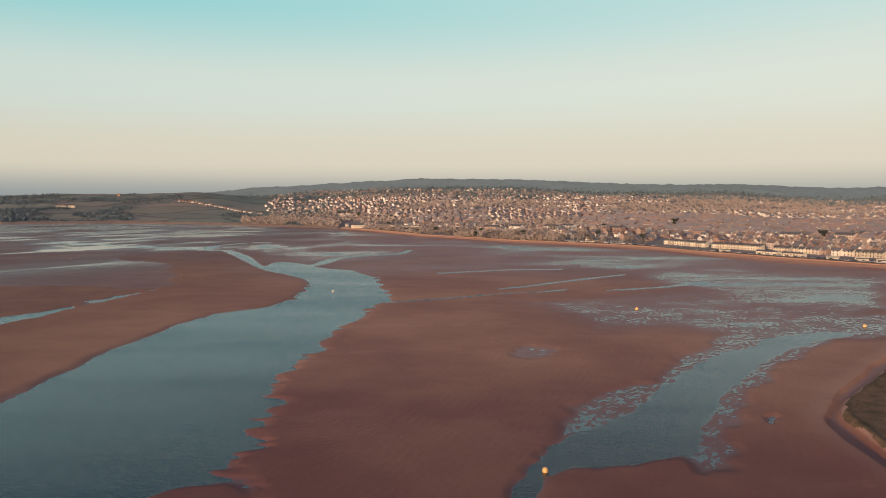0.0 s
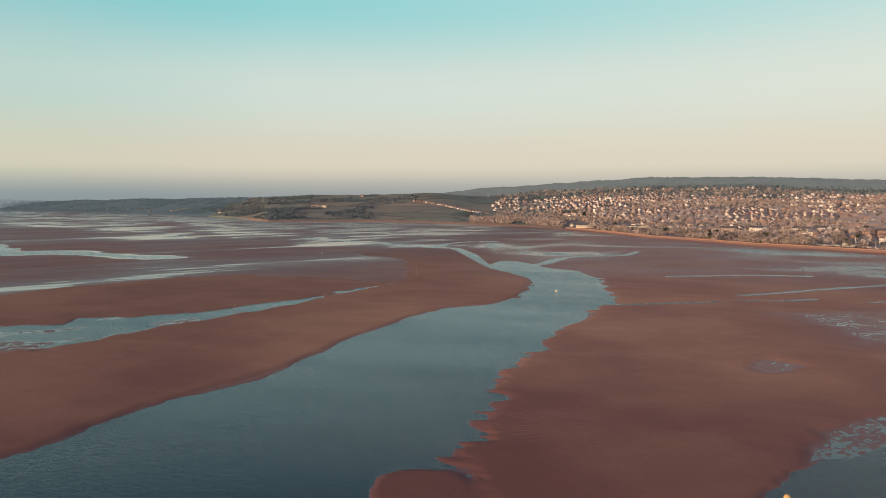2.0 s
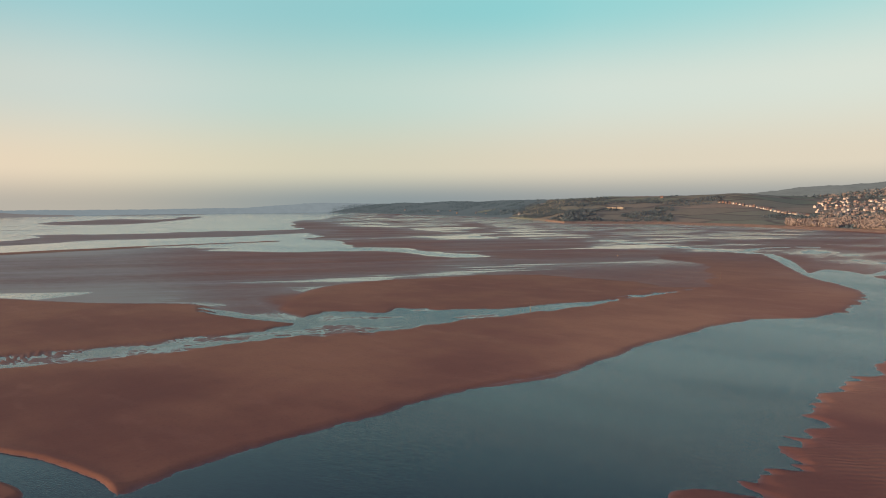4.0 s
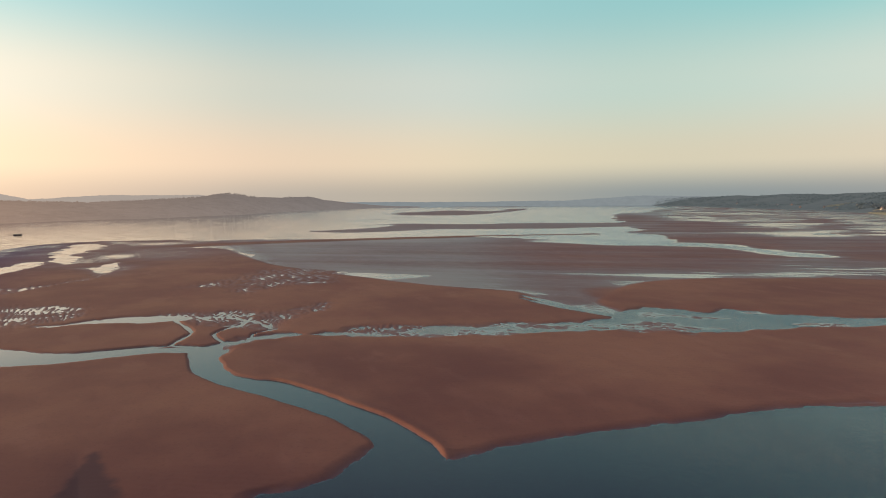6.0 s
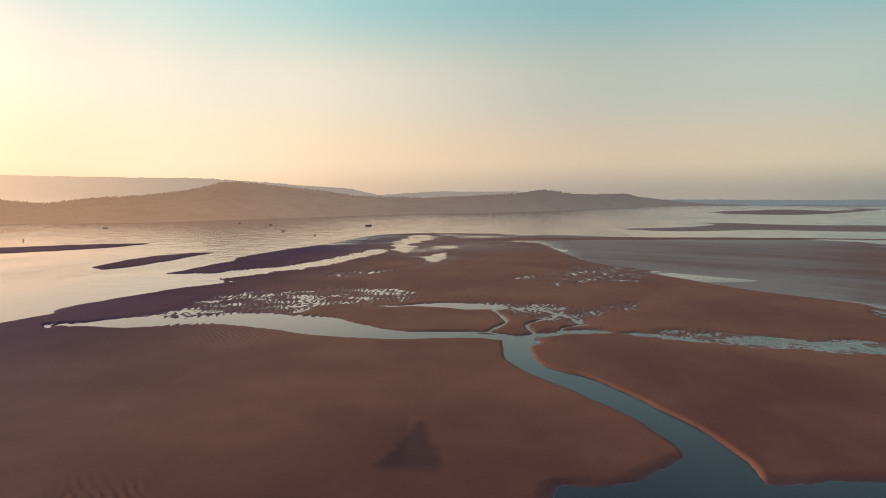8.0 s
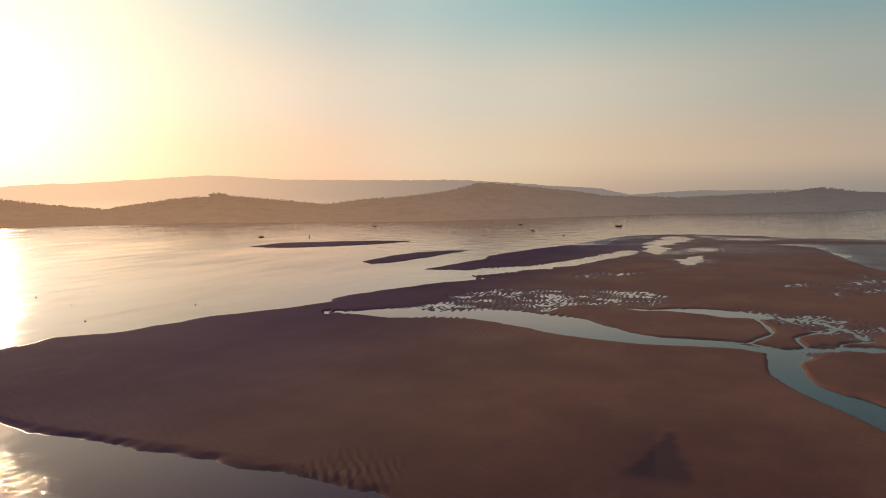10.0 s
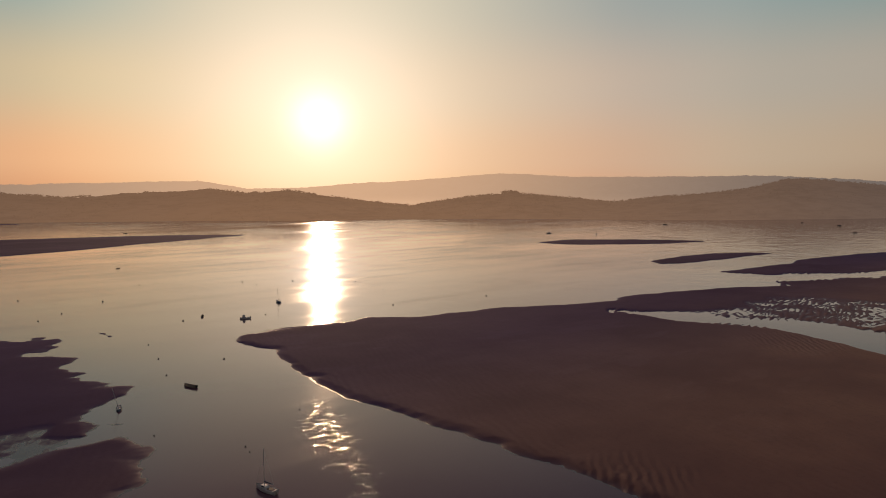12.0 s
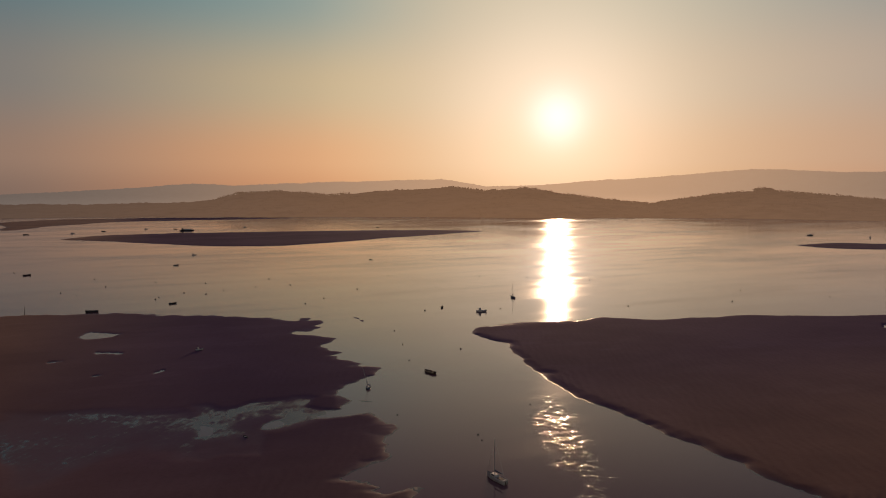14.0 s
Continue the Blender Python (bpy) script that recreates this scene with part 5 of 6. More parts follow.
for k in range(26):                    # a pale row on the hillside above the fields
    settle(COTTAGE, 20.6 - k * 0.24, 560 - 9 * k + rng.uniform(-8, 8), rng.uniform(-40, 20))
for k in range(14):
    settle(COTTAGE, 9.9 - k * 0.30, 230 + rng.uniform(-8, 8), rng.uniform(-60, -20))
for k in range(9):                     # white houses along the far eastern shore
    settle(COTTAGE, 36.0 + 1.15 * k + rng.uniform(-0.4, 0.4), rng.uniform(60, 330), rng.uniform(-60, 20))
place(MANSION, 28.0, shore_r(28.0, 400), -25, copy=False)
for t in TEMPLATES:                    # the patterns themselves stand in the second street
    settle_b = -36.0 + 1.3 * TEMPLATES.index(t)
    place(t, settle_b, shore_r(settle_b, 300), -55, copy=False, size=TOWN_SIZE)


def far_houses():
    """The rest of the town, street after street up the hill."""
    gen = np.random.default_rng(5)
    spots = []
    d = 265.0
    while d < 1750:
        step = 0.58 if d < 700 else 0.43
        for b in np.arange(-40, 14, step):
            spots.append((b + gen.uniform(-0.2, 0.2), d + gen.uniform(-7, 7)))
        d += 24 if d < 600 else 34
    spots = np.array(spots)
    r = shore_distance(spots[:, 0]) + spots[:, 1]
    x, y = -r * np.sin(np.radians(spots[:, 0])), r * np.cos(np.radians(spots[:, 0]))
    dense = 1.7 * grain2(x, y, 190, 41, 4) - 0.04 - np.clip((r - 1900) / 900, 0, 1) * 0.6 - np.clip((spots[:, 0] - 4) / 12, 0, 1) * 0.5
    d = spots[:, 1]
    # a wooded valley behind the eastern streets, meadows below the western ones
    dense = dense - 0.30 * smooth(-11, -17, spots[:, 0] + 0.004 * (d - 800)) * smooth(520, 700, d) * smooth(1300, 1100, d)
    dense = dense - 0.4 * smooth(-16, -19, spots[:, 0]) * smooth(-26, -23, spots[:, 0]) * smooth(1000, 1150, d) + 0.12 * smooth(600, 450, d)
    dense = dense + 0.10 + 0.45 * smooth(-9, -13, spots[:, 0]) * smooth(640, 560, d)
    dense = dense + 0.35 * np.sin(r / 34.0) * smooth(500, 700, d)
    keep = (dense > gen.uniform(-0.30, 0.30, len(x))) & (r < 2650) & ((spots[:, 1] > 330) | (spots[:, 0] < 6))
    x, y, bb3 = x[keep], y[keep], spots[keep, 0]
    n = len(x)
    z = land_height(x, y)
    block_turn = np.where(hashed(np.floor(x / 90).astype(np.int64), np.floor(y / 90).astype(np.int64), 3) > 0, 0, 90)
    a = np.radians(bb3 - 38 + block_turn + gen.uniform(-10, 10, n))
    wd, dp, ev, pt = gen.uniform(6.5, 11.5, n), gen.uniform(6.2, 8.0, n), gen.choice([2.8, 4.2, 4.6, 5.0], n), gen.uniform(0.5, 0.85, n)
    row = (bb3 < -11) & (np.hypot(x, y) - shore_distance(bb3) < 620)           # brick terraces behind the front
    wd = np.where(row, gen.uniform(12, 26, n), np.where(np.hypot(x, y) > 1700, wd * 0.8, wd))
    a = np.where(row, np.radians(bb3 - 38 + gen.uniform(-4, 4, n)), a)
    walls = np.array([(-1, -1, 0), (1, -1, 0), (1, 1, 0), (-1, 1, 0), (-1, -1, 1), (1, -1, 1), (1, 1, 1), (-1, 1, 1), (-1, 0, 2), (1, 0, 2)])
    wall_tris = np.array([(0, 1, 5), (0, 5, 4), (1, 2, 6), (1, 6, 5), (2, 3, 7), (2, 7, 6), (3, 0, 4), (3, 4, 7), (5, 6, 9), (7, 4, 8)])
    roof = np.array([(-1, -1, 0), (1, -1, 0), (1, 0, 1), (-1, 0, 1), (1, 1, 0), (-1, 1, 0)])
    roof_tris = np.array([(0, 1, 2), (0, 2, 3), (3, 2, 4), (3, 4, 5)])

    def spread(shape, over, levels):
        px, py = shape[:, 0] * (wd[:, None] / 2 + over), shape[:, 1] * (dp[:, None] / 2 + over)
        pz = np.choose(shape[:, 2], levels(n))
        return np.stack([x[:, None] + px * np.cos(a)[:, None] - py * np.sin(a)[:, None], y[:, None] + px * np.sin(a)[:, None] + py * np.cos(a)[:, None], z[:, None] + pz], -1).reshape(-1, 3)

    ridge_z = ev + dp / 2 * pt
    wall_v = spread(walls, 0.0, lambda n: [np.full((n, 1), -3.0), ev[:, None], ridge_z[:, None]])
    roof_v = spread(roof, 0.4, lambda n: [(ev - 0.3)[:, None], (ridge_z + 0.15)[:, None]])
    k = np.arange(n)[:, None, None]
    brick = np.repeat(row & (gen.random(n) < 0.5), len(wall_tris)).astype(int)
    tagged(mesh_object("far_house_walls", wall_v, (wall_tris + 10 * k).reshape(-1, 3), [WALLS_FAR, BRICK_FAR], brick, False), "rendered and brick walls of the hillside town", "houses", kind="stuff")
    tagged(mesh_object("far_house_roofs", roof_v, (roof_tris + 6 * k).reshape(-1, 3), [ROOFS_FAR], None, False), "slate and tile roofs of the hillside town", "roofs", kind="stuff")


far_houses()


# ---------------------------------------------------------------- trees
def crown_mesh(gen, count, width, low, high, leaf, tall=False):
    """Many small clumps with gaps between them, in an uneven outline."""
    bm = bmesh.new()
    lobes = [(gen.gauss(0, width * 0.28), gen.gauss(0, width * 0.28), gen.uniform(low + 0.3 * (high - low), high - 0.2 * (high - low)), gen.uniform(0.45, 0.7) * width * 0.5) for _ in range(7)]
    for _ in range(count):
        if tall:
            h = gen.random() ** 1.3
            rad = width * 0.5 * (1 - h) * gen.random() ** 0.5
            t = gen.uniform(0, 6.283)
            c = Vector((rad * math.cos(t), rad * math.sin(t), low + h * (high - low)))
        else:
            lx, ly, lz, lr = gen.choice(lobes)
            v = Vector((gen.gauss(0, 1), gen.gauss(0, 1), gen.gauss(0, 0.8)))
            c = Vector((lx, ly, lz)) + v.normalized() * lr * gen.random() ** 0.4
        q = Euler((gen.uniform(0, 6.28), gen.uniform(0, 6.28), gen.uniform(0, 6.28))).to_quaternion()
        s1, s2 = leaf * gen.uniform(0.5, 1.2), leaf * gen.uniform(0.3, 0.8)
        bm.faces.new([bm.verts.new(c + q @ Vector(p)) for p in ((-s1, -s2 * 0.4, 0), (s1 * 0.3, -s2, 0.1), (s1, s2 * 0.3, 0), (-s1 * 0.2, s2, -0.1))])
    return bm


def tree(kind, label, width, height, twig, tall=False, count=230, seed=1):
    gen = random.Random(seed)
    t = thing(kind, label, "tree" if height > 4 else "shrub", "trees behind the shore")
    trunk = rod((0, 0, -0.5), (gen.uniform(-0.2, 0.2), gen.uniform(-0.2, 0.2), height * 0.45), height * 0.028 + 0.06, height * 0.015 + 0.03, 7)
    for k in range(5):
        a, z0 = k * 1.25 + gen.random(), height * gen.uniform(0.22, 0.42)
        rod((0, 0, z0), (math.cos(a) * width * 0.33, math.sin(a) * width * 0.33, z0 + height * gen.uniform(0.2, 0.4)), height * 0.012 + 0.02, 0.03, 5, trunk)
    part("trunk", trunk, BARK, t)
    part("crown", crown_mesh(gen, count, width, height * (0.12 if tall else 0.2), height, 0.62 if height > 5 else 0.4, tall), twig, t)
    return t


TREES = [tree("bare_tree", "bare brown winter tree on the shore", 7.5, 8.5, TWIGS, seed=1), tree("bare_tree", "bare spreading winter tree on the shore", 9.0, 10.0, TWIGS, seed=2, count=280),
         tree("bare_tree", "slender bare winter tree", 5.0, 9.0, TWIGS, seed=3, count=170), tree("scrub_bush", "brown leafless scrub bush behind the sea wall", 4.5, 3.4, TWIGS, seed=4, count=170),
         tree("evergreen_tree", "dark evergreen tree among the houses", 6.0, 10.5, EVERGREEN, seed=5, count=300)]
for t in TREES:
    place(t, -7.0 + 1.1 * TREES.index(t), shore_r(-7.0, 34 + 4 * TREES.index(t)), copy=False)
for k in range(280):
    b = rng.uniform(-16.5, 5.0)
    d = rng.uniform(16, 100) if b > -13 else rng.uniform(30, 120)
    if all(abs(b - q[0]) > 0.35 or abs(shore_r(b, d) - q[1]) > 9 for q in taken):
        place(rng.choices(TREES, (2, 1, 2, 8, 0.3))[0], b, shore_r(b, d), rng.uniform(0, 360), size=rng.uniform(0.6, 1.0))
for k in range(60):
    b, d = rng.uniform(-38, 12), rng.uniform(110, 420)
    if all(abs(b - q[0]) > 0.4 or abs(shore_r(b, d) - q[1]) > 12 for q in taken):
        place(rng.choices(TREES, (3, 2, 1, 0, 2))[0], b, shore_r(b, d), rng.uniform(0, 360), size=rng.uniform(0.8, 1.4))


def woods(name, x, y, size, mat, label, seed, per=12, z=None):
    """Joined far trees, each a cluster of leaf clumps over the ground."""
    gen = np.random.default_rng(seed)
    n = len(x)
    z = land_height(x, y) if z is None else z
    c = np.repeat(np.stack([x, y, z], 1), per, 0)
    sz = np.repeat(size, per)
    off = gen.normal(0, 1, (n * per, 3)) * np.stack([sz * 0.3, sz * 0.3, sz * 0.22], 1) + np.stack([0 * sz, 0 * sz, sz * 0.5], 1)
    quad = gen.normal(0, 1, (n * per, 4, 3)) * (sz * 0.20)[:, None, None]
    v = ((c + off)[:, None, :] + quad).reshape(-1, 3)
    return tagged(mesh_object(name, v, np.arange(len(v)).reshape(-1, 4), [mat], None, False), label, "trees", kind="stuff")


def scatter(n, b0, b1, d0, d1, seed):
    gen = np.random.default_rng(seed)
    b2, d2 = gen.uniform(b0, b1, n), gen.uniform(d0, d1, n)
    r2 = shore_distance(b2) + d2
    return -r2 * np.sin(np.radians(b2)), r2 * np.cos(np.radians(b2)), r2, gen


x, y, r, gen = scatter(9000, -42, 40, 1150, 2600, 51)
k = (grain2(x, y, 260, 52, 3) + np.clip((r - 2000) / 500, -0.6, 1.2) > 0.15) & (r < 3300)
woods("hill_woods", x[k], y[k], gen.uniform(5, 10, k.sum()), HAZED_WOOD, "dark woods along the hilltop", 53)
x, y, r, gen = scatter(20000, -42, 14, 110, 1750, 54)
k = grain2(x, y, 190, 41, 4) < gen.uniform(-0.12, 0.06, len(x))
k |= (bearing_of(x, y) < -12) & (r - shore_distance(bearing_of(x, y)) > 560) & (grain2(x, y, 160, 61, 2) > 0.1)
woods("garden_trees", x[k], y[k], gen.uniform(3.6, 7.5, k.sum()), TWIGS, "bare garden trees between the houses", 56)
x, y, r, gen = scatter(2400, -13, 6.5, 16, 100, 62)
k = grain2(x, y, 45, 63, 3) > -0.22
woods("shore_thicket", x[k], y[k], gen.uniform(3.2, 6.4, k.sum()), TWIGS, "bare brown trees and scrub behind the shore", 64)
x, y, r, gen = scatter(1600, 1.5, 8.5, 190, 800, 65)
k = grain2(x, y, 90, 66, 2) > 0.30
woods("conifers", x[k], y[k], gen.uniform(5, 9, k.sum()), CONIFER, "dark blue-green conifers among the houses", 67)
x, y, r, gen = scatter(12500, 9, 36.5, 20, 850, 57)
k = np.abs(grain2(x, y, 300, 58, 2)) < 0.05
k |= grain2(x, y, 220, 59, 3) > 0.22
woods("hedgerows", x[k], y[k], gen.uniform(2.6, 5.6, k.sum()), HAZED_WOOD, "brown hedgerows and copses between the fields", 60)

x, y, r, gen = scatter(6500, 35.5, 51.5, 12, 830, 68)
k = grain2(x, y, 130, 69, 3) > -0.02
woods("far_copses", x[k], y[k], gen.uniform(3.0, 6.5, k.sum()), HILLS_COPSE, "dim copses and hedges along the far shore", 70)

x, y, r, gen = scatter(1500, 8.5, 16.0, 15, 170, 71)
k = grain2(x, y, 60, 72, 3) + smooth(150, 60, r - shore_distance(bearing_of(x, y))) * 0.4 > 0.12
woods("lower_wood", x[k], y[k], gen.uniform(4.5, 8.5, k.sum()), TWIGS, "bare brown woodland at the foot of the fields", 73)
x, y, r, gen = scatter(2200, 24, 37.5, 30, 420, 74)
k = grain2(x, y, 110, 75, 3) > 0.12
woods("shore_woods", x[k], y[k], gen.uniform(4, 8, k.sum()), HAZED_WOOD, "dark woods round the country house", 76)


def west_slope(b, s):
    """Points on the near hills of the far bank: bearing, and 0 at the shore to 1 at the crest."""
    r = west_foot(b) + (west_crest(b) - west_foot(b)) * s
    top = EYE_HEIGHT + west_crest(b) * np.tan(np.radians(np.interp(b, *np.array(WEST_SKY).T)))
    return -r * np.sin(np.radians(b)), r * np.cos(np.radians(b)), np.maximum(top, 2) * np.interp(s, (0, 0.1, 0.32, 0.6, 0.88, 1), (0, 0.16, 0.45, 0.76, 0.97, 1.0))


gen = np.random.default_rng(77)
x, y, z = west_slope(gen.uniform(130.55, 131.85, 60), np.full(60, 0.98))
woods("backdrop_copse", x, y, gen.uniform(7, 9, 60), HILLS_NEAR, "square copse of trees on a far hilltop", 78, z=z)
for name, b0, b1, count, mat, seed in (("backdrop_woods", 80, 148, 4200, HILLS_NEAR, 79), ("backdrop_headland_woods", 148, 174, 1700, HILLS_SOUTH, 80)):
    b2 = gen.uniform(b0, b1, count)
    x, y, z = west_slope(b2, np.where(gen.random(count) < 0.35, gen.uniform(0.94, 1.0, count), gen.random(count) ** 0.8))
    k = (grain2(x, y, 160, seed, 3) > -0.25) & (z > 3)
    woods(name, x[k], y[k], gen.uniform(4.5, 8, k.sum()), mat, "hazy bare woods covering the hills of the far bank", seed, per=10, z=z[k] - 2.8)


# ---------------------------------------------------------------- boats, buoys and posts
def hull_mesh(length, beam, height, sheer=0.25, stern=0.75, inner=True):
    """A boat's hull along +x, open on top, with a rounded bilge and a raised bow."""
    bm = bmesh.new()
    rows, n = [], 9
    shell = (1.0, 0.86) if inner else (1.0,)
    for s in shell:
        sect = []
        for i in range(n):
            u = i / (n - 1)
            half = beam / 2 * (stern + (1 - stern) * math.sin(min(1, u * 1.6) * math.pi / 2)) * (1 - max(0, (u - 0.5) / 0.5) ** 2.2) * s + 0.015
            top = height * (1 + sheer * (2 * u - 0.9) ** 2)
            keel = -0.25 * height + 0.3 * height * max(0, u - 0.6) * 2 + (0.12 if s < 1 else 0)
            x2 = -length / 2 + length * u * (0.985 if s < 1 else 1)
            sect.append([bm.verts.new((x2, side * half * f, keel + (top - keel) * g)) for side, f, g in
                         ((-1, 1, 1), (-1, 0.93, 0.5), (-1, 0.6, 0.15), (1, 0.0, 0.0), (1, 0.6, 0.15), (1, 0.93, 0.5), (1, 1, 1))])
        rows.append(sect)
        for a, b2 in zip(sect, sect[1:]):
            for q in range(6):
                bm.faces.new((a[q], a[q + 1], b2[q + 1], b2[q]))
        bm.faces.new(sect[0][::-1])
    if inner:
        for q in (0, 6):
            for i in range(n - 1):
                bm.faces.new((rows[0][i][q], rows[0][i + 1][q], rows[1][i + 1][q], rows[1][i][q]))
    bmesh.ops.recalc_face_normals(bm, faces=bm.faces[:])
    for f in bm.faces:
        f.smooth = True
    return bm


def deck_mesh(length, beam, z):
    bm = bmesh.new()
    left, right = [], []
    for i in range(9):
        u = i / 8
        half = beam / 2 * (0.75 + 0.25 * math.sin(min(1, u * 1.6) * math.pi / 2)) * (1 - max(0, (u - 0.5) / 0.5) ** 2.2) * 0.93 + 0.01
        x2, z2 = -length / 2 * 0.97 + length * 0.97 * u, z * (1 + 0.2 * (2 * u - 0.9) ** 2)
        left.append(bm.verts.new((x2, -half, z2))), right.append(bm.verts.new((x2, half, z2)))
    for i in range(8):
        bm.faces.new((left[i], left[i + 1], right[i + 1], right[i]))
    bmesh.ops.solidify(bm, geom=bm.faces[:], thickness=0.05)
    return bm


def yacht(kind, label, length, mast, paintwork):
    t = thing(kind, label, "sailing boat", "boats on moorings")
    beam, high = length * 0.33, length * 0.13
    part("hull", hull_mesh(length, beam, high, inner=False), paintwork, t)
    part("deck", deck_mesh(length, beam, high * 0.93), WHITE, t, "pale deck")
    cabin = part("cabin", block(-length * 0.08, length * 0.24, -beam * 0.3, beam * 0.3, high * 0.9, high * 0.9 + 0.5, 0.06, 0.8), WHITE, t)
    for side in (-1, 1):
        part("cabin_window", block(0.0, length * 0.16, side * beam * 0.27 - 0.02, side * beam * 0.27 + 0.02, high + 0.15, high + 0.35), GLASS, cabin)
    part("cockpit", block(-length * 0.38, -length * 0.12, -beam * 0.24, beam * 0.24, high * 0.93, high * 0.93 + 0.14, 0.03), TIMBER, t)
    spar = part("mast", rod((length * 0.08, 0, high), (length * 0.08, 0, high + mast), 0.07, 0.05), ALLOY, t)
    part("spreader", rod((length * 0.08, -0.6, high + mast * 0.6), (length * 0.08, 0.6, high + mast * 0.6), 0.025, sides=4), ALLOY, spar)
    part("boom", rod((length * 0.08, 0, high + 1.0), (-length * 0.36, 0, high + 1.05), 0.05), ALLOY, t)
    part("sail_cover", rod((length * 0.06, 0, high + 1.1), (-length * 0.34, 0, high + 1.12), 0.15, 0.07), CANVAS, t)
    part("forestay", rod((length * 0.49, 0, high * 1.2), (length * 0.08, 0, high + mast * 0.95), 0.012, sides=4), ALLOY, t)
    part("backstay", rod((-length * 0.49, 0, high), (length * 0.08, 0, high + mast), 0.012, sides=4), ALLOY, t)
    part("rudder", block(-length * 0.53, -length * 0.48, -0.03, 0.03, -0.2, high * 0.8), TIMBER, t)
    return t


def rowing_boat(kind, label, length, paintwork):
    t = thing(kind, label, "boat", "boats on moorings")
    beam, high = length * 0.36, 0.55
    part("hull", hull_mesh(length, beam, high), paintwork, t)
    for u in (-0.3, -0.02, 0.22):
        part("thwart", block(length * u - 0.13, length * u + 0.13, -beam * 0.40, beam * 0.40, 0.34, 0.39), TIMBER, t)
    part("floor_boards", block(-length * 0.42, length * 0.25, -beam * 0.26, beam * 0.26, 0.04, 0.08), TIMBER, t)
    part("outboard_motor", block(-length / 2 - 0.3, -length / 2 + 0.02, -0.16, 0.16, 0.1, 0.95, 0.05, 0.8), RUBBER, t)
    return t


def motor_boat(kind, label, length, paintwork, cabin=True):
    t = thing(kind, label, "motor boat", "boats on moorings")
    beam, high = length * 0.36, length * 0.14
    part("hull", hull_mesh(length, beam, high), paintwork, t)
    part("deck", deck_mesh(length, beam, high * 0.6), WHITE, t)
    if cabin:
        wheelhouse = part("wheelhouse", block(-length * 0.02, length * 0.25, -beam * 0.32, beam * 0.32, high * 0.6, high * 0.6 + 1.5, 0.08, 0.85), WHITE, t)
        part("windscreen", block(length * 0.24, length * 0.255, -beam * 0.26, beam * 0.26, high * 0.6 + 0.8, high * 0.6 + 1.3), GLASS, wheelhouse)
    part("outboard_motor", block(-length / 2 - 0.35, -length / 2 + 0.05, -0.2, 0.2, 0.1, high + 0.5, 0.06, 0.8), RUBBER, t)
    return t


def barge(label):
    t = thing("barge", label, "barge", "boats on moorings")
    part("hull", hull_mesh(22, 6, 1.6, 0.15, 0.95), HULL_DARK, t)
    part("deck", deck_mesh(22, 6, 1.1), TIMBER, t)
    deckhouse = part("deckhouse", block(-8, 5, -2.2, 2.2, 1.0, 3.6, 0.1, 0.96), WHITE, t)
    part("wheelhouse", block(5.2, 8, -1.5, 1.5, 1.0, 4.6, 0.1, 0.92), TIMBER, t)
    for k in range(5):
        part("window", block(-7 + 2.3 * k, -5.8 + 2.3 * k, -2.26, -2.14, 2.0, 2.8), GLASS, deckhouse)
    return t


def buoy(kind, label, size, mat):
    t = thing(kind, label, "buoy", "mooring buoys")
    part("body", lathe([(0.05, -0.55), (0.5, -0.45), (0.62, 0.0), (0.55, 0.45), (0.25, 0.7), (0.1, 0.75)], 12), mat, t)
    part("ring", lathe([(0.08, 0.74), (0.1, 0.85), (0.04, 0.95)], 6), RUBBER, t)
    t.scale = (size, size, size)
    return t


def marker_post(label, height):
    t = thing("marker_post", label, "post")
    part("pole", rod((0, 0, -1.5), (0.05, 0, height), 0.14, 0.10, 8), TIMBER, t)
    part("topmark", lathe([(0.04, height), (0.17, height + 0.04), (0.16, height + 0.45), (0.04, height + 0.5)], 8), TIMBER, t)
    part("brace", rod((0.5, 0, -0.6), (0.06, 0, height * 0.4), 0.07), TIMBER, t)
    return t


YACHT = yacht("sailing_yacht", "small white sailing yacht on a mooring, sails stowed", 5.6, 7.4, WHITE)
BLUE_YACHT = yacht("sailing_yacht", "small dark-hulled sailing yacht with a bare mast", 5.4, 7.2, HULL_BLUE)
ROWBOAT = rowing_boat("rowing_boat", "open wooden rowing boat moored in the channel", 5.2, TIMBER)
SKIFF = rowing_boat("skiff", "small dark open boat on the water", 3.6, HULL_DARK)
CRUISER = motor_boat("motor_boat", "white motor boat with a small wheelhouse", 4.6, WHITE)
LAUNCH = motor_boat("launch", "low dark launch lying at a mooring", 6.5, HULL_DARK, False)
BARGE = barge("long dark barge with a pale deckhouse at anchor")


def float_at(ob, spot, turn, z=0.0, copy=True, size=1.0, lean=0.0):
    own = ob.scale.copy()
    ob.scale = (size, size, size)
    m = pose(spot[0], spot[1], z, lean, 0, turn)
    if copy:
        made = copy_thing(ob, m)
        ob.scale = own
        return made
    ob.matrix_basis = m @ Matrix.Diagonal((size, size, size, 1))
    return ob


MOORED = [
    (-63.4, -116.2), (-84.3, -197.9), (-188.7, -327.6), (-140, -312.6), (-151.9, -293.7), (-61.5, -189.3),
    (-22.9, -161.4), (-21.6, -261.2), (-19.5, -385.1), (17.2, -373.4), (67, -572), (-34, -603), (-56, -702),
    (-192, -580),
]
FAR_MOORED = [
    (-87, -1216), (78, -1209), (-28, -1317), (-192, -1298), (37, -1264), (140, -1207), (-74, -1291), (-403, -1178),
    (-851, -665), (-859, -586),
]
NORTH_MOORED = [
    (-1328, -219), (-994, -242), (-1126, -326), (-1373, -423), (-1478, -523), (-1226, -681), (-833, -652),
]
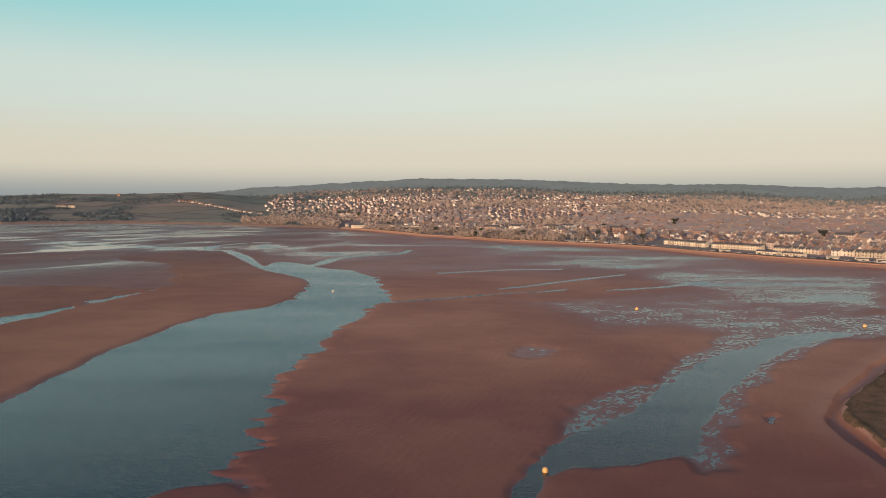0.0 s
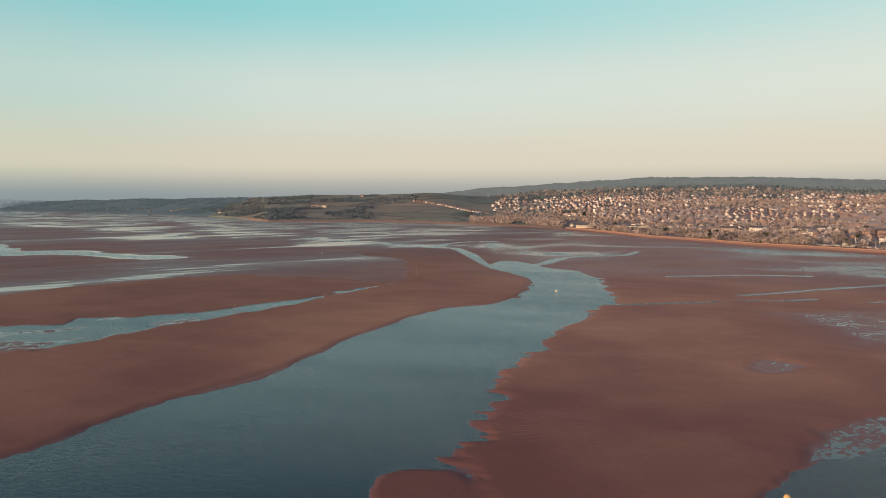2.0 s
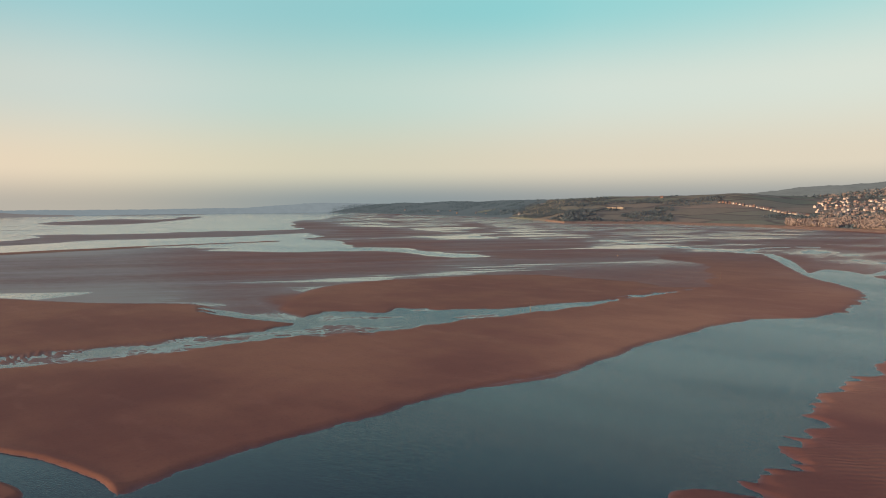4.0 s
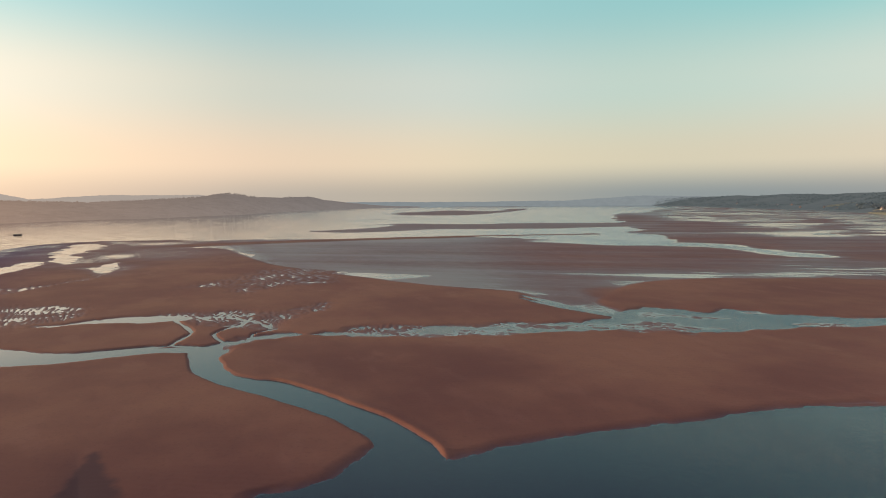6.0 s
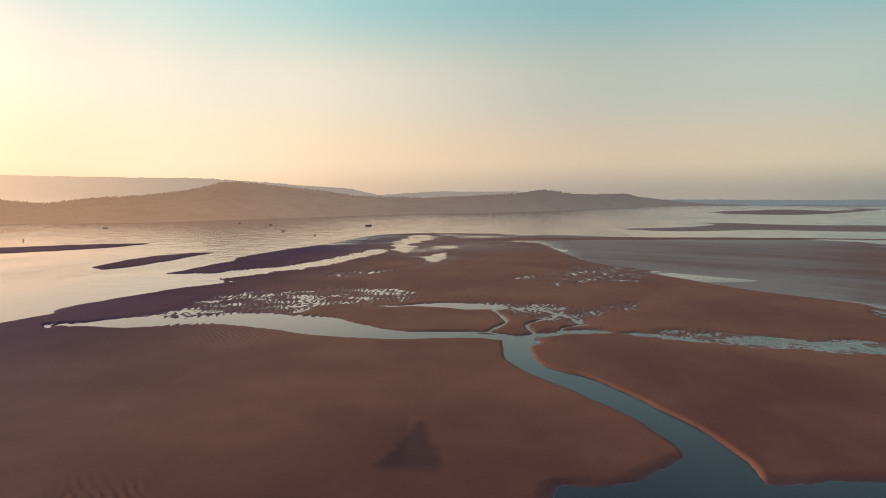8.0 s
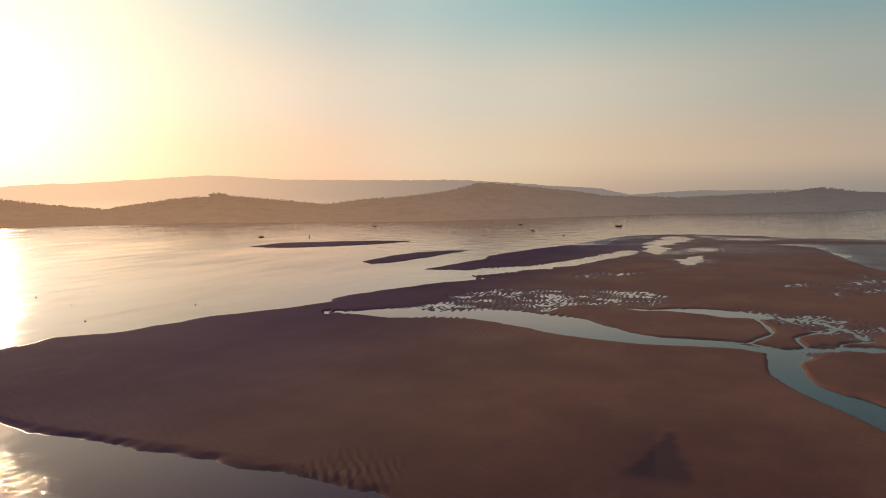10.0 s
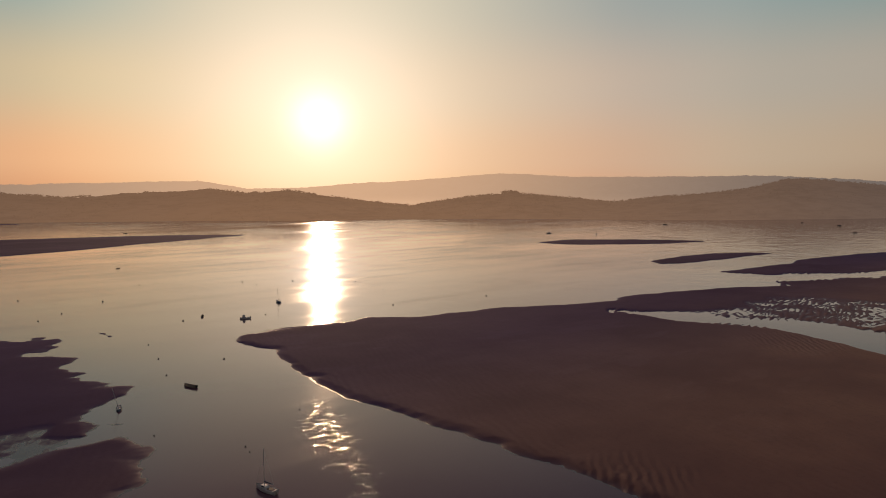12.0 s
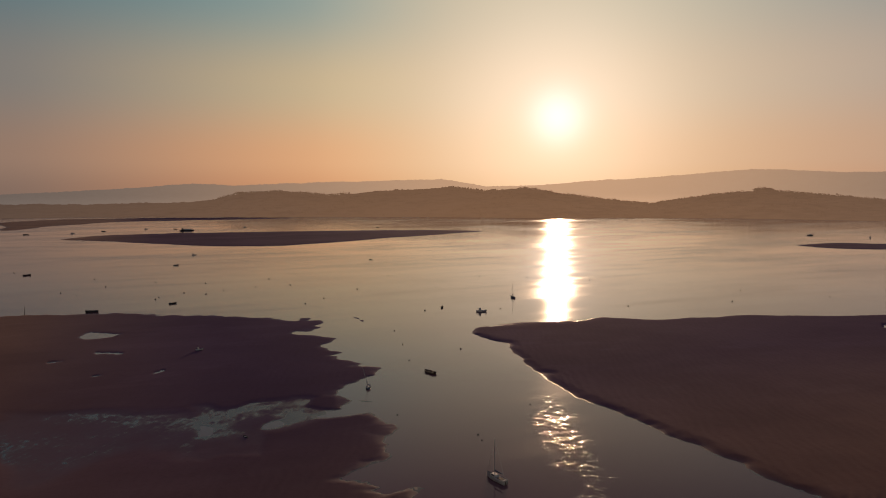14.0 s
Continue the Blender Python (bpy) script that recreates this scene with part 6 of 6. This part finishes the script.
float_at(YACHT, MOORED[0], -80, copy=False)
float_at(ROWBOAT, MOORED[1], -75, copy=False)
float_at(BLUE_YACHT, MOORED[2], -100, copy=False)
float_at(SKIFF, MOORED[3], 60, copy=False)
float_at(CRUISER, MOORED[4], -20, copy=False)
float_at(BLUE_YACHT, MOORED[5], 70, -0.15, size=0.8, lean=14)
float_at(LAUNCH, MOORED[6], 110, 0.05, copy=False, size=0.25)
float_at(CRUISER, MOORED[7], 20, 0.35, size=0.6, lean=8)
for spot, ob, turn, size in zip(MOORED[8:], (LAUNCH, LAUNCH, LAUNCH, SKIFF, CRUISER, SKIFF), (20, 170, 30, 15, 0, 160), (0.6, 0.85, 0.8, 1.1, 0.9, 0.7)):
    float_at(ob, spot, turn, size=size)
float_at(BARGE, FAR_MOORED[0], 8, copy=False)
for spot, ob, turn, size in zip(FAR_MOORED[1:], (CRUISER, CRUISER, YACHT, LAUNCH, LAUNCH, LAUNCH, LAUNCH, BLUE_YACHT, CRUISER), (0, 20, 10, 5, 0, 15, 170, 60, 40), (1.2, 1.1, 0.9, 0.9, 1.1, 0.9, 0.8, 1.1, 1.3)):
    float_at(ob, spot, turn, size=size)
for spot, ob, turn, size in zip(NORTH_MOORED, (LAUNCH, CRUISER, LAUNCH, LAUNCH, SKIFF, LAUNCH, LAUNCH), (-60, -10, -65, -50, -60, -70, -60), (1.9, 1.2, 0.9, 1.0, 1.2, 1.2, 1.1)):
    float_at(ob, spot, turn, size=size)

DOTS = [
    (37, -457), (28, -443), (14, -477), (22, -524), (11, -653), (8, -614), (-14, -525), (-15, -488), (-44, -468),
    (-14, -412), (-12, -406), (-50, -426), (-70, -436), (-85, -474), (-107, -498), (-91, -435), (-102, -406),
    (-81.8, -355), (-123, -398), (-95.6, -370.5), (-164, -458), (-176, -459), (-168, -385), (-219, -426),
    (-218, -405), (-245, -406), (-98, -266.7), (-91.6, -240.6), (-107.8, -224.4), (-84.6, -216.1), (-223, -552),
    (-145, -514),
]
MORE_DOTS = [
    (-60.2, -162.3), (-72, -140.7), (-95.3, -156), (-273, -374), (-260, -329), (-225.8, -277.1), (-767, -836),
    (-322, -296), (-283.5, -265.7), (-343, -255), (-71.1, -137), (-28, -426), (-70, -580), (-39, -415), (-81, -550),
    (33, -637), (78, -598), (-304, -366), (-129.1, -308.4), (-164.2, -297.1),
]
DARK_BUOY = buoy("mooring_buoy", "small dark mooring buoy on calm water", 0.55, HULL_DARK)
float_at(DARK_BUOY, DOTS[0], 0, copy=False, size=0.6)
for i, spot in enumerate(DOTS[1:] + MORE_DOTS):
    float_at(DARK_BUOY, spot, i * 40, size=(0.45 + 0.3 * ((i * 7) % 5) / 5) * min(1.0, math.hypot(*spot) / 330))
DARK_BUOY.scale = (0.6, 0.6, 0.6)
ORANGE_BUOY = buoy("orange_buoy", "weathered orange mooring buoy resting on wet sand", 1.0, ORANGE)
SAND_BUOYS = [
    (20.7, 138), (97.3, 348.1), (182.7, 299.8), (-344, 644),
]
for i, spot in enumerate(SAND_BUOYS):
    float_at(ORANGE_BUOY, spot, 30 * i, 0.25, copy=i > 0, size=(1.0, 1.3, 1.3, 1.0)[i])
WHITE_BUOY = buoy("pale_buoy", "pale mooring buoy floating in the channel", 1.2, PALE_BUOY)
float_at(WHITE_BUOY, [
    (-66, 417),
][0], 0, copy=False, size=1.2)
POST_SPOTS = [
    (-200, 285.3), (-180, 482),
]
for i, spot in enumerate(POST_SPOTS):
    post = marker_post("wooden channel marker post standing in shallow water", 5.2)
    post.matrix_basis = pose(spot[0], spot[1], 0, 0, 3, 40 * i)
pole = marker_post("thin dark pole at the water's edge", 4.0)
pole.matrix_basis = pose(*[
    (45.5, -374.7),
][0], 0, 0, -4, 10)


# ---------------------------------------------------------------- seafront clutter
def car(kind, label, length, high, mat):
    t = thing(kind, label, "vehicle", "parked vehicles")
    tall = high > 2
    body = part("body", block(-length / 2, length / 2, -0.9, 0.9, 0.35, high if tall else 0.85, 0.12), mat, t)
    if tall:
        part("window_band", block(-length / 2 + 0.4, length / 2 - 0.3, -0.92, 0.92, high * 0.55, high * 0.8), GLASS, body)
    else:
        part("cabin", block(-length * 0.32, length * 0.22, -0.82, 0.82, 0.83, high, 0.08, 0.78), GLASS, t)
    for sx in (-0.32, 0.32):
        for sy in (-0.82, 0.82):
            wheel = lathe([(0.12, -0.1), (0.34, -0.1), (0.34, 0.1), (0.12, 0.1)], 10)
            bmesh.ops.transform(wheel, matrix=pose(sx * length, sy, 0.34, 90), verts=wheel.verts)
            part("wheel", wheel, RUBBER, t)
    return t


CAR = car("car", "parked car on the seafront road", 4.3, 1.5, CAR_PAINT)
COACH = car("coach", "white coach parked on the seafront", 11.0, 3.2, WHITE)
place(CAR, -16.0, shore_r(-16.0, 22), 30, 3.74, copy=False)
place(COACH, -31.0, shore_r(-31.0, 23), 30, 3.74, copy=False)
for k in range(46):
    b = -34 + 0.48 * k + rng.uniform(-0.1, 0.1)
    place(CAR, b, shore_r(b, 16 + 1.5 * rng.random()), 30 + rng.uniform(-8, 8), 3.74)
for b in (-33.2, -32.3, -29.2, -22.0):
    place(COACH, b, shore_r(b, 22), 30, 3.6)
DINGHY = yacht("dinghy", "rigged dinghy with a tall pale mast on the hard", 4.8, 9.0, WHITE)
place(DINGHY, -10.3, shore_r(-10.3, 20), 20, 3.9, copy=False)
for k in range(30):
    b = -10.0 - 5.2 * k / 30 + rng.uniform(-0.1, 0.1)
    place(DINGHY, b, shore_r(b, 18 + rng.uniform(0, 18)), rng.uniform(0, 180), 3.9, size=rng.uniform(0.8, 1.15))
